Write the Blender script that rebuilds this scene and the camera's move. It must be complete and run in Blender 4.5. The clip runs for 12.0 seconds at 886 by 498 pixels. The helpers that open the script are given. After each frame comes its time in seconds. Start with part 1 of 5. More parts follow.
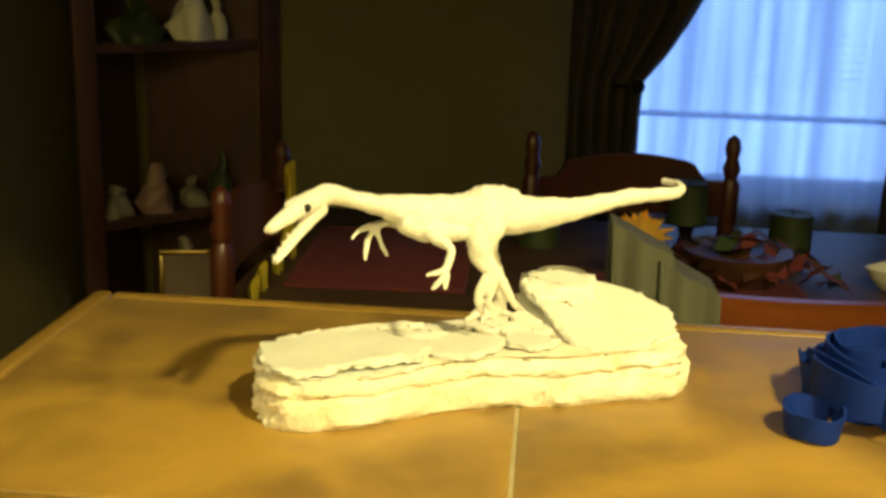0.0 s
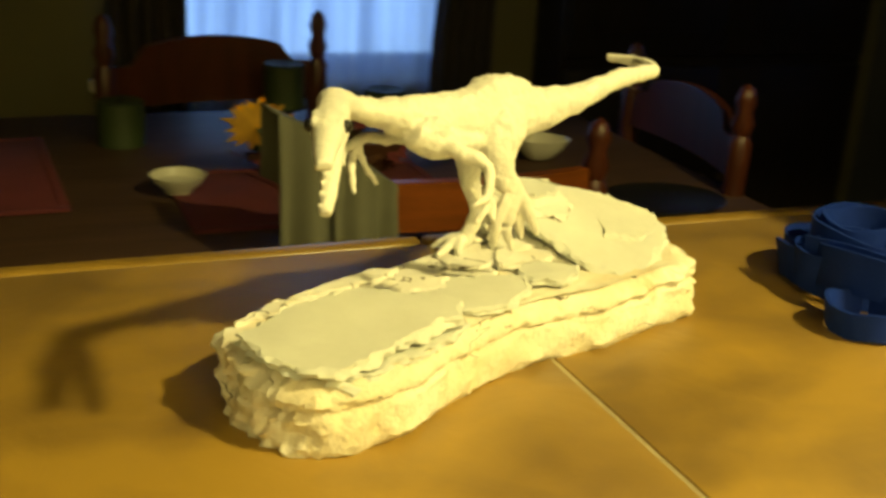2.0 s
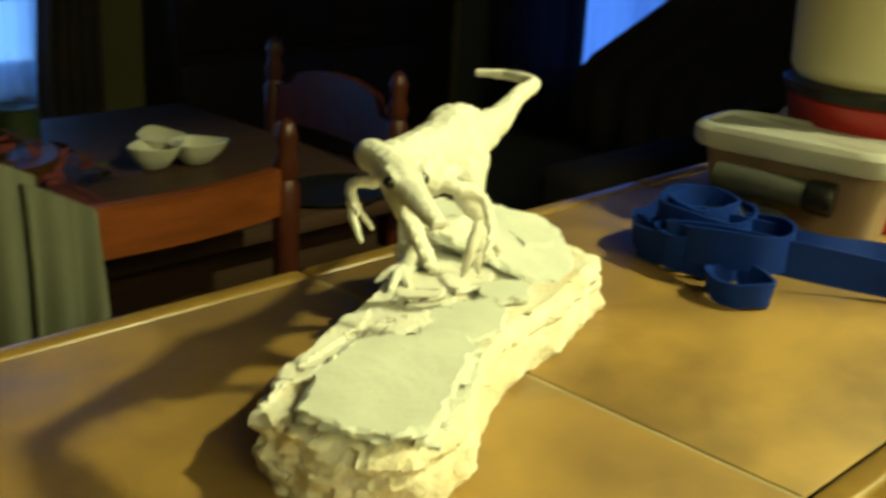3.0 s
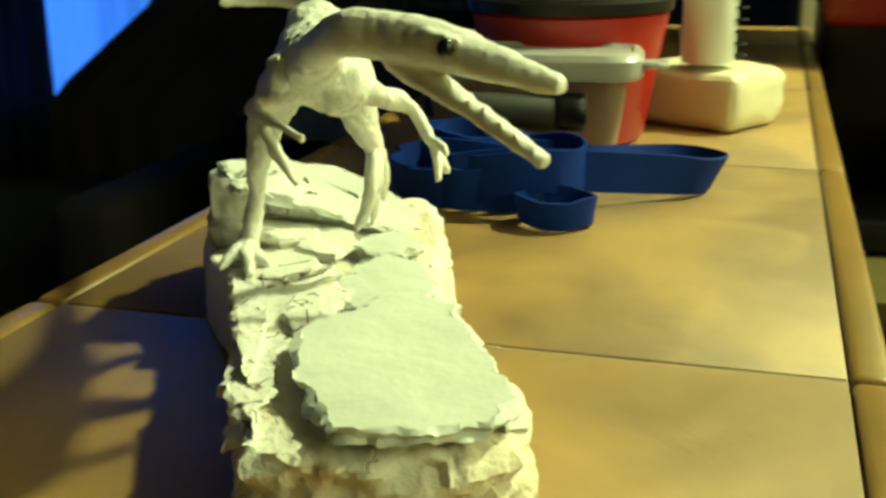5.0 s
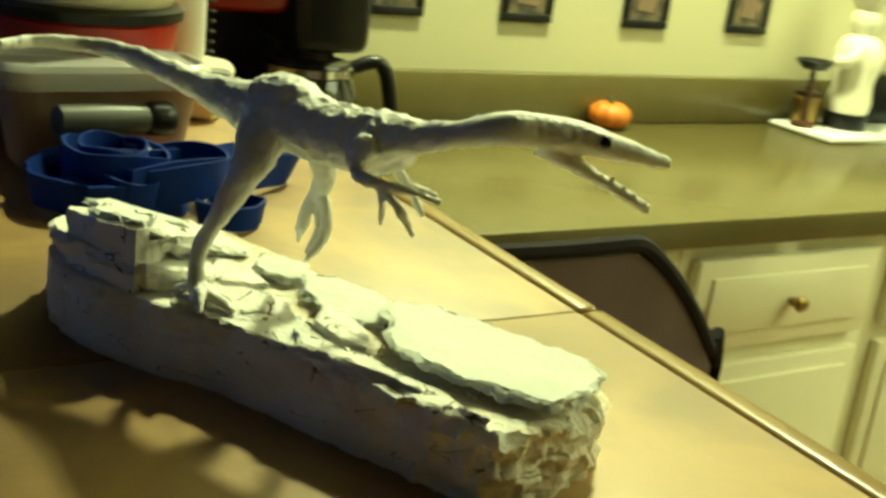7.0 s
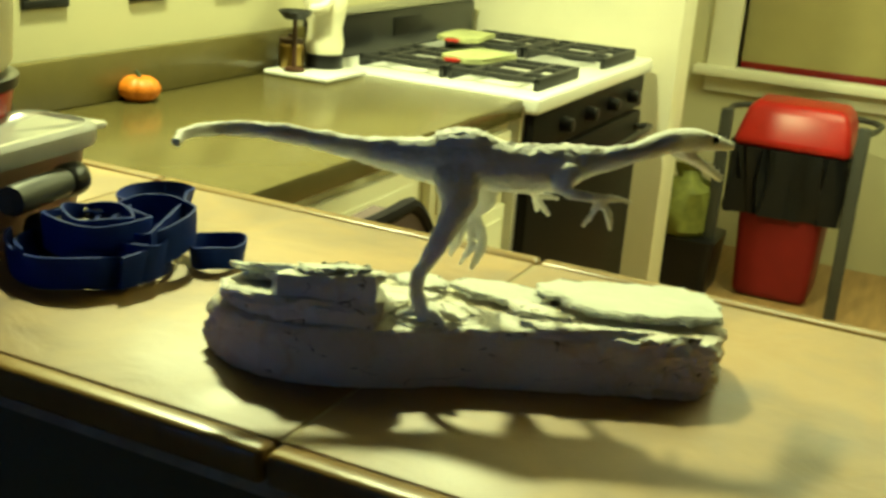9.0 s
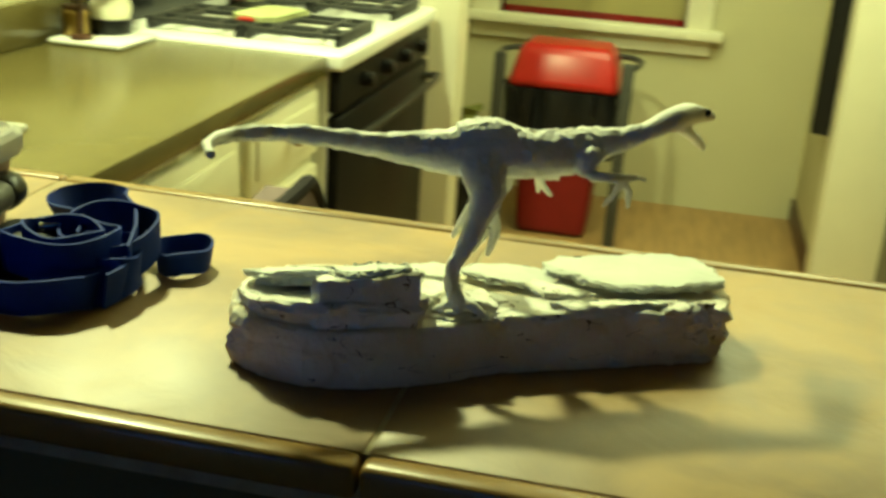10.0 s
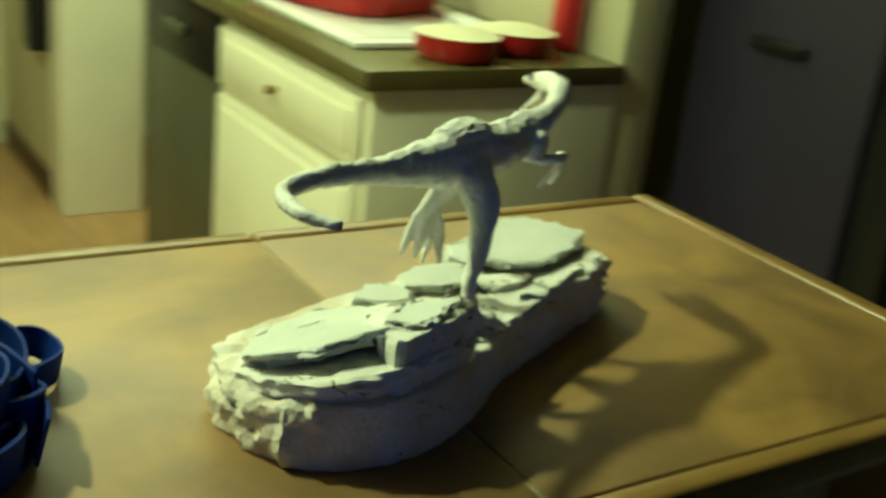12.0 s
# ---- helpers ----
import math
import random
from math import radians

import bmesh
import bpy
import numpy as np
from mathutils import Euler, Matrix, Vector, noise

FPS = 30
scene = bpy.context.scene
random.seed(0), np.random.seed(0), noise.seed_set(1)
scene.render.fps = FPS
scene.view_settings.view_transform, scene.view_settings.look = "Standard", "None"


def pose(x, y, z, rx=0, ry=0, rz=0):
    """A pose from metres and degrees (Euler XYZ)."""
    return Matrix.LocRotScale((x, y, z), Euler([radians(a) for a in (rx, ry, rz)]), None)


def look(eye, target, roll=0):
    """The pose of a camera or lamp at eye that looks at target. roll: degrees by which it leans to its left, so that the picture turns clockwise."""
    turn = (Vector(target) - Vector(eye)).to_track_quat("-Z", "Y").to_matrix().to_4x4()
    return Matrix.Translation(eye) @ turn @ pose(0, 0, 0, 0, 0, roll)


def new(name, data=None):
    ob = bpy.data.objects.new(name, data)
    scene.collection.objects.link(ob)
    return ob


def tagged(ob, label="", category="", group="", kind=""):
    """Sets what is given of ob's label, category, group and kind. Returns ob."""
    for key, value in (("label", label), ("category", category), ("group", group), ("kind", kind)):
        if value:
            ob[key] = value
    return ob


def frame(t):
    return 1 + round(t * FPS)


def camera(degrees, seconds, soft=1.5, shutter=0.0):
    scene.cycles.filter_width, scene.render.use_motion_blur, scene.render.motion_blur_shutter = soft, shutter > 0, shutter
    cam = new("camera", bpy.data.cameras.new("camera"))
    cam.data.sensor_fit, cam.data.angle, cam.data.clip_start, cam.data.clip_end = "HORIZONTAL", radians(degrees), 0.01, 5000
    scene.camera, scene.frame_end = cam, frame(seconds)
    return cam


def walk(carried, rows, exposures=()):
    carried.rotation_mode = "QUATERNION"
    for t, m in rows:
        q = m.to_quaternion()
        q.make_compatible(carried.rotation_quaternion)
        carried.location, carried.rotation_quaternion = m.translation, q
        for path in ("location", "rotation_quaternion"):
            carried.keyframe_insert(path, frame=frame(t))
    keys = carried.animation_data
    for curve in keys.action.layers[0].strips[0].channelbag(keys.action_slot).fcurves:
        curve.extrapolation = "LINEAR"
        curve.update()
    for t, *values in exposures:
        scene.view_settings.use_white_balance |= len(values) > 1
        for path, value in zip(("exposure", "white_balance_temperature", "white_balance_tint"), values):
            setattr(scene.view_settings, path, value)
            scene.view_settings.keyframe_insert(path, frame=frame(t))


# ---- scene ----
cam = camera(43.2, 12.0, soft=3.1, shutter=0.5)
PATH = [
    (0, (0.009, -0.59, 0.246), (-0.167, 1.335, -0.266), 1.6),
    (0.5, (-0.045, -0.562, 0.23), (-0.047, 1.359, -0.325), 3.5),
    (1, (-0.109, -0.502, 0.223), (0.181, 1.387, -0.366), 1.7),
    (1.5, (-0.161, -0.448, 0.217), (0.326, 1.392, -0.399), 2.7),
    (2, (-0.223, -0.393, 0.207), (0.517, 1.34, -0.463), 3.5),
    (2.5, (-0.305, -0.337, 0.21), (0.811, 1.183, -0.456), 4.0),
    (3, (-0.358, -0.295, 0.217), (0.992, 1.027, -0.438), 3.0),
    (3.5, (-0.354, -0.256, 0.184), (1.171, 0.893, -0.412), 1.7),
    (3.7, (-0.348, -0.239, 0.17), (1.205, 0.874, -0.422), 1.2),
    (5.3, (-0.363, -0.069, 0.147), (1.528, 0.246, -0.422), 1.3),
    (5.5, (-0.375, -0.042, 0.152), (1.541, 0.111, -0.403), 3.1),
    (6, (-0.4, 0.045, 0.166), (1.487, -0.279, -0.411), 5.6),
    (6.5, (-0.42, 0.135, 0.193), (1.358, -0.571, -0.39), 5.3),
    (7, (-0.41, 0.194, 0.193), (1.214, -0.797, -0.422), 6.9),
    (7.5, (-0.357, 0.269, 0.2), (1.055, -1.017, -0.395), 4.6),
    (7.7, (-0.359, 0.299, 0.207), (0.936, -1.103, -0.391), 5.4),
    (9.3, (-0.204, 0.526, 0.228), (0.535, -1.224, -0.398), 4.2),
    (9.5, (-0.187, 0.52, 0.226), (0.502, -1.244, -0.418), 4.3),
    (10, (-0.107, 0.55, 0.239), (0.266, -1.296, -0.435), 3.9),
    (10.5, (-0.016, 0.574, 0.243), (0.022, -1.303, -0.448), 6.9),
    (11, (0.045, 0.507, 0.22), (-0.127, -1.366, -0.46), 5.1),
    (11.5, (0.126, 0.454, 0.221), (-0.37, -1.346, -0.497), 6.3),
    (12, (0.25, 0.431, 0.238), (-0.791, -1.125, -0.465), 6.6),
]
# the film camera's own exposure and white balance drift: seconds, stops, kelvin, tint
TONE = [(0, -0.38, 8300, 26), (0.5, -0.45, 14500, 36), (1, -0.55, 15000, 36), (1.5, -0.65, 13000, 30), (2, -0.7, 9700, 19), (2.5, -0.65, 6900, 11), (3, -0.55, 6800, 9), (3.5, -0.6, 6300, 2),
        (5.5, -0.28, 5950, 0), (6, -0.3, 6050, 2), (7, -0.25, 6100, 3), (9.5, -0.27, 6550, -1), (10.5, -0.14, 6150, -4), (11.5, -0.5, 5850, -5), (12, -0.65, 5450, -1)]
walk(cam, [(t, look(eye, target, roll)) for t, eye, target, roll in PATH], TONE)

# ---- light ----
world = bpy.data.worlds.new("sky")
world.use_nodes = True
scene.world = world
wn = world.node_tree
sky = wn.nodes.new("ShaderNodeTexSky")
sky.sky_type, sky.sun_disc, sky.sun_elevation, sky.sun_rotation = "NISHITA", False, radians(35), radians(200)
wn.links.new(sky.outputs[0], wn.nodes["Background"].inputs[0])
wn.nodes["Background"].inputs[1].default_value = 0.05


def lamp(name, kind, m, energy, colour, size=0.2, size_y=0.0):
    d = bpy.data.lights.new(name, kind)
    d.energy, d.color = energy, colour
    if kind == "AREA":
        d.shape = "RECTANGLE" if size_y else "DISK"
        d.size = size
        if size_y:
            d.size_y = size_y
    else:
        d.shadow_soft_size = size
    ob = new(name, d)
    ob.matrix_world = m
    return ob


FLOOR, CEIL = -1.07, 1.38          # the bar's top is z = 0
KZ = -0.170                        # kitchen worktops
TABLE = -0.32                      # dining table top
WARM = (0.95, 1.0, 0.49)
lamp("kitchen_light", "AREA", look((0.77, -0.86, 1.31), (0.77, -0.86, 0)), 68, WARM, 0.13)
lamp("ceiling_panel_light", "AREA", look((-0.45, -2.35, 1.34), (-0.45, -2.35, 0)), 74, WARM, 1.7, 1.4)
lamp("window_light", "AREA", look((0.54, 2.52, 0.30), (0.54, 0.0, -0.2)), 0.2, (0.30, 0.50, 1.0), 0.75, 1.1)

# ---- materials ----


def material(name, colour, rough=0.6, metal=0.0, vary=0.25, scale=8.0, bump=0.1, grain=120.0, depth=0.001,
             second=None, stretch=(1, 1, 1), coat=0.0, spec=0.5, tint=None, rnd=0.0):
    """Base colour broken up at two scales, with fine relief; stretch draws the grain out along an axis."""
    m = bpy.data.materials.new(name)
    m.use_nodes = True
    nt = m.node_tree
    n, link = nt.nodes, nt.links.new
    b = n["Principled BSDF"]
    b.inputs["Roughness"].default_value, b.inputs["Metallic"].default_value = rough, metal
    b.inputs["Coat Weight"].default_value = coat
    b.inputs["Specular IOR Level"].default_value = spec
    tc, mp = n.new("ShaderNodeTexCoord"), n.new("ShaderNodeMapping")
    mp.inputs["Scale"].default_value = stretch
    link(tc.outputs["Object"], mp.inputs[0])
    big, fine = n.new("ShaderNodeTexNoise"), n.new("ShaderNodeTexNoise")
    big.inputs["Scale"].default_value, fine.inputs["Scale"].default_value = scale, grain
    big.inputs["Detail"].default_value, fine.inputs["Detail"].default_value = 5, 4
    for x in (big, fine):
        link(mp.outputs[0], x.inputs["Vector"])
    second = second or tuple(c * (1 - vary) for c in colour)
    ramp = n.new("ShaderNodeValToRGB")
    ramp.color_ramp.elements[0].position, ramp.color_ramp.elements[1].position = 0.35, 0.68
    ramp.color_ramp.elements[0].color, ramp.color_ramp.elements[1].color = (*second, 1), (*colour, 1)
    link(big.outputs[0], ramp.inputs[0])
    mix = n.new("ShaderNodeMixRGB")
    mix.blend_type, mix.inputs[0].default_value = "OVERLAY", vary * 0.6
    link(ramp.outputs[0], mix.inputs[1])
    link(fine.outputs[0], mix.inputs[2])
    out = mix.outputs[0]
    if rnd:
        info, hsv, rng = n.new("ShaderNodeObjectInfo"), n.new("ShaderNodeHueSaturation"), n.new("ShaderNodeMapRange")
        rng.inputs[3].default_value, rng.inputs[4].default_value = 1 - rnd, 1 + rnd
        link(info.outputs["Random"], rng.inputs[0])
        link(rng.outputs[0], hsv.inputs["Value"])
        link(out, hsv.inputs["Color"])
        out = hsv.outputs[0]
    link(out, b.inputs["Base Color"])
    rr = n.new("ShaderNodeMapRange")
    rr.inputs[3].default_value, rr.inputs[4].default_value = max(0.02, rough * 0.8), min(1, rough * 1.2)
    link(fine.outputs[0], rr.inputs[0])
    link(rr.outputs[0], b.inputs["Roughness"])
    if bump:
        bp = n.new("ShaderNodeBump")
        bp.inputs["Strength"].default_value, bp.inputs["Distance"].default_value = bump, depth
        add = n.new("ShaderNodeMath")
        link(big.outputs[0], add.inputs[0])
        link(fine.outputs[0], add.inputs[1])
        link(add.outputs[0], bp.inputs["Height"])
        link(bp.outputs[0], b.inputs["Normal"])
    return m


def glow(name, colour, strength):
    m = bpy.data.materials.new(name)
    m.use_nodes = True
    b = m.node_tree.nodes["Principled BSDF"]
    b.inputs["Emission Color"].default_value, b.inputs["Emission Strength"].default_value = (*colour, 1), strength
    b.inputs["Base Color"].default_value = (*colour, 1)
    return m


def veil(name, colour, clear):
    """A thin woven cloth: part see-through, part translucent."""
    m = bpy.data.materials.new(name)
    m.use_nodes = True
    nt = m.node_tree
    n, link = nt.nodes, nt.links.new
    tr, tl, df, a, b = (n.new("ShaderNode" + k) for k in ("BsdfTransparent", "BsdfTranslucent", "BsdfDiffuse", "MixShader", "MixShader"))
    tl.inputs[0].default_value = df.inputs[0].default_value = (*colour, 1)
    a.inputs[0].default_value, b.inputs[0].default_value = 0.3, clear
    tc, mp, nz, ramp, open_ = (n.new("ShaderNode" + k) for k in ("TexCoord", "Mapping", "TexNoise", "ValToRGB", "MapRange"))
    mp.inputs["Scale"].default_value = (15, 15, 0.7)
    nz.inputs["Scale"].default_value, nz.inputs["Detail"].default_value = 1.0, 3
    ramp.color_ramp.elements[0].position, ramp.color_ramp.elements[1].position = 0.36, 0.62
    ramp.color_ramp.elements[0].color, ramp.color_ramp.elements[1].color = (*(c * .72 for c in colour), 1), (*colour, 1)
    open_.inputs[1].default_value, open_.inputs[2].default_value = 0.35, 0.65
    open_.inputs[3].default_value, open_.inputs[4].default_value = clear * .5, clear * 1.5
    link(tc.outputs["Object"], mp.inputs[0])
    link(mp.outputs[0], nz.inputs["Vector"])
    link(nz.outputs[0], ramp.inputs[0])
    link(nz.outputs[0], open_.inputs[0])
    link(ramp.outputs[0], tl.inputs[0])
    link(ramp.outputs[0], df.inputs[0])
    link(open_.outputs[0], b.inputs[0])
    link(tl.outputs[0], a.inputs[1])
    link(df.outputs[0], a.inputs[2])
    link(a.outputs[0], b.inputs[1])
    link(tr.outputs[0], b.inputs[2])
    link(b.outputs[0], n["Material Output"].inputs[0])
    return m


PLASTER = material("white_plaster", (0.82, 0.80, 0.74), 0.75, vary=0.14, scale=40, grain=350, bump=0.55, depth=0.0016)
ROUGHCAST = material("stained_plaster", (0.82, 0.80, 0.73), 0.8, vary=0.16, scale=26, grain=300, bump=0.7, depth=0.002, second=(0.72, 0.63, 0.47))
SLATE = material("whitened_slate", (0.66, 0.67, 0.62), 0.7, vary=0.12, scale=25, grain=260, bump=0.35, depth=0.0010)
CLAY = material("painted_clay", (0.81, 0.79, 0.73), 0.55, vary=0.12, scale=90, grain=420, bump=0.5, depth=0.0010)
def weathered(m, stretch, size, width, stain, amount):
    """Adds thin broken cracks and earth-brown stains to a plaster."""
    nt = m.node_tree
    n, link = nt.nodes, nt.links.new
    b = n["Principled BSDF"]
    colour = b.inputs["Base Color"].links[0].from_socket
    tc, mp = n.new("ShaderNodeTexCoord"), n.new("ShaderNodeMapping")
    mp.inputs["Scale"].default_value = stretch
    link(tc.outputs["Object"], mp.inputs[0])
    line, gate, blot = (n.new("ShaderNodeTexNoise") for _ in range(3))
    for x, sc, det, dis in ((line, size, 3, .5), (gate, size * 1.7, 2, 0), (blot, 30, 5, 1.2)):
        x.inputs["Scale"].default_value, x.inputs["Detail"].default_value, x.inputs["Distortion"].default_value = sc, det, dis
        link((tc.outputs["Object"] if x is blot else mp.outputs[0]), x.inputs["Vector"])
    off, ab, near, on, both = (n.new("ShaderNodeMath") for _ in range(5))
    off.operation, off.inputs[1].default_value = "SUBTRACT", .5
    ab.operation = "ABSOLUTE"
    near.operation, near.inputs[1].default_value = "LESS_THAN", width
    on.operation, on.inputs[1].default_value = "GREATER_THAN", .57
    both.operation = "MULTIPLY"
    link(line.outputs[0], off.inputs[0])
    link(off.outputs[0], ab.inputs[0])
    link(ab.outputs[0], near.inputs[0])
    link(gate.outputs[0], on.inputs[0])
    link(near.outputs[0], both.inputs[0])
    link(on.outputs[0], both.inputs[1])
    soft = n.new("ShaderNodeMapRange")
    soft.inputs[1].default_value, soft.inputs[2].default_value, soft.inputs[4].default_value = .54, .72, amount
    link(blot.outputs[0], soft.inputs[0])
    brown, crack = n.new("ShaderNodeMixRGB"), n.new("ShaderNodeMixRGB")
    brown.inputs[2].default_value, crack.inputs[2].default_value = (*stain, 1), (0.15, 0.115, 0.075, 1)
    link(soft.outputs[0], brown.inputs[0])
    link(colour, brown.inputs[1])
    link(both.outputs[0], crack.inputs[0])
    link(brown.outputs[0], crack.inputs[1])
    link(crack.outputs[0], b.inputs["Base Color"])


weathered(ROUGHCAST, (1, 1, 3.2), 24, .004, (0.60, 0.43, 0.24), .65)
weathered(PLASTER, (1, 1, 1.5), 30, .007, (0.66, 0.58, 0.44), .35)


def glaze(name, light, dark, rough, rnd):
    """Cloudy mottled ceramic glaze: soft clouds a few centimetres wide, darker veins, a faint ripple."""
    m = bpy.data.materials.new(name)
    m.use_nodes = True
    nt = m.node_tree
    n, link = nt.nodes, nt.links.new
    b = n["Principled BSDF"]
    b.inputs["Specular IOR Level"].default_value, b.inputs["Roughness"].default_value = 0.9, 0.62
    b.inputs["Coat Weight"].default_value, b.inputs["Coat Roughness"].default_value, b.inputs["Coat IOR"].default_value = 0.5, rough * .74, 1.52
    tc, info, shift = n.new("ShaderNodeTexCoord"), n.new("ShaderNodeObjectInfo"), n.new("ShaderNodeVectorMath")
    link(tc.outputs["Object"], shift.inputs[0])
    link(info.outputs["Random"], shift.inputs[1])
    cloud, vein, rip = (n.new("ShaderNodeTexNoise") for _ in range(3))
    for x, sc, det, dis in ((cloud, 7, 4, 0.8), (vein, 17, 5, 1.2), (rip, 19, 5, 1.0)):
        x.inputs["Scale"].default_value, x.inputs["Detail"].default_value, x.inputs["Distortion"].default_value = sc, det, dis
        link(shift.outputs[0], x.inputs["Vector"])
    mixf = n.new("ShaderNodeMath")
    mixf.operation = "MULTIPLY_ADD"
    mixf.inputs[1].default_value = 0.45
    link(vein.outputs[0], mixf.inputs[0])
    link(cloud.outputs[0], mixf.inputs[2])
    ramp = n.new("ShaderNodeValToRGB")
    ramp.color_ramp.elements[0].position, ramp.color_ramp.elements[1].position = 0.58, 0.86
    ramp.color_ramp.elements[0].color, ramp.color_ramp.elements[1].color = (*dark, 1), (*light, 1)
    link(mixf.outputs[0], ramp.inputs[0])
    hsv, rng = n.new("ShaderNodeHueSaturation"), n.new("ShaderNodeMapRange")
    rng.inputs[3].default_value, rng.inputs[4].default_value = 1 - rnd, 1 + rnd
    link(info.outputs["Random"], rng.inputs[0])
    link(rng.outputs[0], hsv.inputs["Value"])
    link(ramp.outputs[0], hsv.inputs["Color"])
    link(hsv.outputs[0], b.inputs["Base Color"])
    rr = n.new("ShaderNodeMapRange")
    rr.inputs[1].default_value, rr.inputs[2].default_value = 0.3, 0.7
    rr.inputs[3].default_value, rr.inputs[4].default_value = rough * .80, rough * 1.25
    link(vein.outputs[0], rr.inputs[0])
    link(rr.outputs[0], b.inputs["Coat Roughness"])
    bp = n.new("ShaderNodeBump")
    bp.inputs["Strength"].default_value, bp.inputs["Distance"].default_value = 0.75, 0.0022
    link(rip.outputs[0], bp.inputs["Height"])
    link(bp.outputs[0], b.inputs["Normal"])
    return m


TILE = glaze("glazed_tile", (0.345, 0.190, 0.028), (0.185, 0.097, 0.014), 0.42, 0.05)
GROUT = material("grout", (0.42, 0.34, 0.20), 0.85, vary=0.3, scale=40, grain=300, bump=0.3)
EDGE = material("tile_edging", (0.28, 0.160, 0.038), 0.32, vary=0.3, scale=12, grain=80, bump=0.05)
CREAM = material("cream_wall_paint", (0.56, 0.52, 0.33), 0.7, vary=0.06, scale=3, grain=250, bump=0.15)
OLIVE = material("olive_wall_paint", (0.130, 0.111, 0.044), 0.8, vary=0.1, scale=3, grain=250, bump=0.15)
CABINET = material("cream_cabinet_paint", (0.84, 0.80, 0.60), 0.4, vary=0.06, scale=5, grain=150, bump=0.08)
TRIM = material("white_trim_paint", (0.80, 0.76, 0.60), 0.45, vary=0.06, scale=6, grain=150, bump=0.08)
WORKTOP = material("worktop_laminate", (0.115, 0.093, 0.031), 0.25, vary=0.12, scale=14, grain=420, bump=0.02, spec=0.55)
WOOD = material("dark_cherry_wood", (0.085, 0.020, 0.009), 0.35, vary=0.4, scale=6, grain=90, bump=0.06, stretch=(6, 6, 1))
RAILWOOD = material("orange_brown_wood", (0.23, 0.058, 0.014), 0.35, vary=0.35, scale=6, grain=90, bump=0.06, stretch=(1, 8, 8))
TABLEWOOD = material("table_wood", (0.075, 0.040, 0.026), 0.5, spec=0.25, vary=0.3, scale=5, grain=80, bump=0.05, stretch=(1, 8, 8))
SHELFWOOD = material("shelf_wood", (0.07, 0.026, 0.011), 0.5, vary=0.35, scale=5, grain=80, bump=0.06, stretch=(6, 6, 1))
FLOORWOOD = material("floor_wood", (0.34, 0.20, 0.08), 0.4, vary=0.3, scale=5, grain=80, bump=0.05, stretch=(8, 1, 1), rnd=0.15)
WHITE = material("white_enamel", (0.80, 0.80, 0.76), 0.2, vary=0.04, scale=6, grain=80, bump=0.02)
BLACK = material("black_plastic", (0.010, 0.010, 0.011), 0.3, spec=0.3, vary=0.2, scale=20, grain=200, bump=0.03)
OVEN = material("black_oven_enamel", (0.007, 0.006, 0.006), 0.45, vary=0.2, scale=8, grain=150, bump=0.02, spec=0.12)
IRON = material("cast_iron", (0.02, 0.02, 0.02), 0.6, vary=0.2, scale=40, grain=200, bump=0.2)
RED = material("red_plastic", (0.45, 0.015, 0.012), 0.3, vary=0.15, scale=10, grain=150, bump=0.03)
DARKRED = material("dark_red_enamel", (0.22, 0.008, 0.008), 0.25, vary=0.15, scale=10, grain=150, bump=0.03)
BLUE = material("blue_nylon_webbing", (0.002, 0.024, 0.21), 0.65, vary=0.2, scale=60, grain=700, bump=0.4, depth=0.0006, spec=0.15)
GREYMETAL = material("grey_metal", (0.35, 0.34, 0.28), 0.35, metal=0.7, vary=0.15, bump=0.02)
CHROME = material("chrome", (0.7, 0.7, 0.7), 0.12, metal=1.0, vary=0.05, bump=0)
CREAMPLASTIC = material("cream_plastic", (0.72, 0.66, 0.45), 0.4, vary=0.06, scale=10, grain=150, bump=0.03)
MAROON = material("maroon_cloth", (0.13, 0.018, 0.022), 0.9, vary=0.2, scale=20, grain=500, bump=0.4)
GREYCLOTH = material("grey_green_cloth", (0.15, 0.15, 0.105), 0.95, vary=0.15, scale=10, grain=500, bump=0.4)
BROWNCLOTH = material("brown_upholstery", (0.17, 0.115, 0.115), 0.9, vary=0.2, scale=15, grain=500, bump=0.4)
DARKCLOTH = material("dark_curtain_cloth", (0.045, 0.034, 0.026), 0.9, vary=0.2, scale=8, grain=400, bump=0.4)
YELLOWCLOTH = material("yellow_cloth", (0.38, 0.28, 0.02), 0.9, vary=0.2, scale=15, grain=400, bump=0.4)
ORANGE = material("orange_pumpkin_skin", (0.72, 0.20, 0.012), 0.45, vary=0.2, scale=20, grain=150, bump=0.1)
GREENWAX = material("green_candle_wax", (0.035, 0.055, 0.02), 0.5, vary=0.15, scale=15, grain=150, bump=0.1)
FRIDGE = material("slate_fridge_enamel", (0.030, 0.025, 0.048), 0.4, spec=0.3, vary=0.1, scale=3, grain=200, bump=0.05)
SHEER = veil("sheer_cloth", (0.44, 0.62, 0.95), 0.30)
DIMVEIL = veil("dark_thin_curtain_cloth", (0.05, 0.05, 0.07), 0.05)


# ---- mesh helpers ----
def obj(name, bm, mat, parent=None, smooth=True):
    me = bpy.data.meshes.new(name)
    bm.normal_update()
    if smooth:
        for f in bm.faces:
            f.smooth = True
    bm.to_mesh(me)
    bm.free()
    me.materials.append(mat)
    if smooth:
        me.set_sharp_from_angle(angle=radians(38))
    ob = new(name, me)
    if parent:
        ob.parent = parent
    return ob


def part(name, bm, mat, parent, label=""):
    return tagged(obj(name, bm, mat, parent), label)


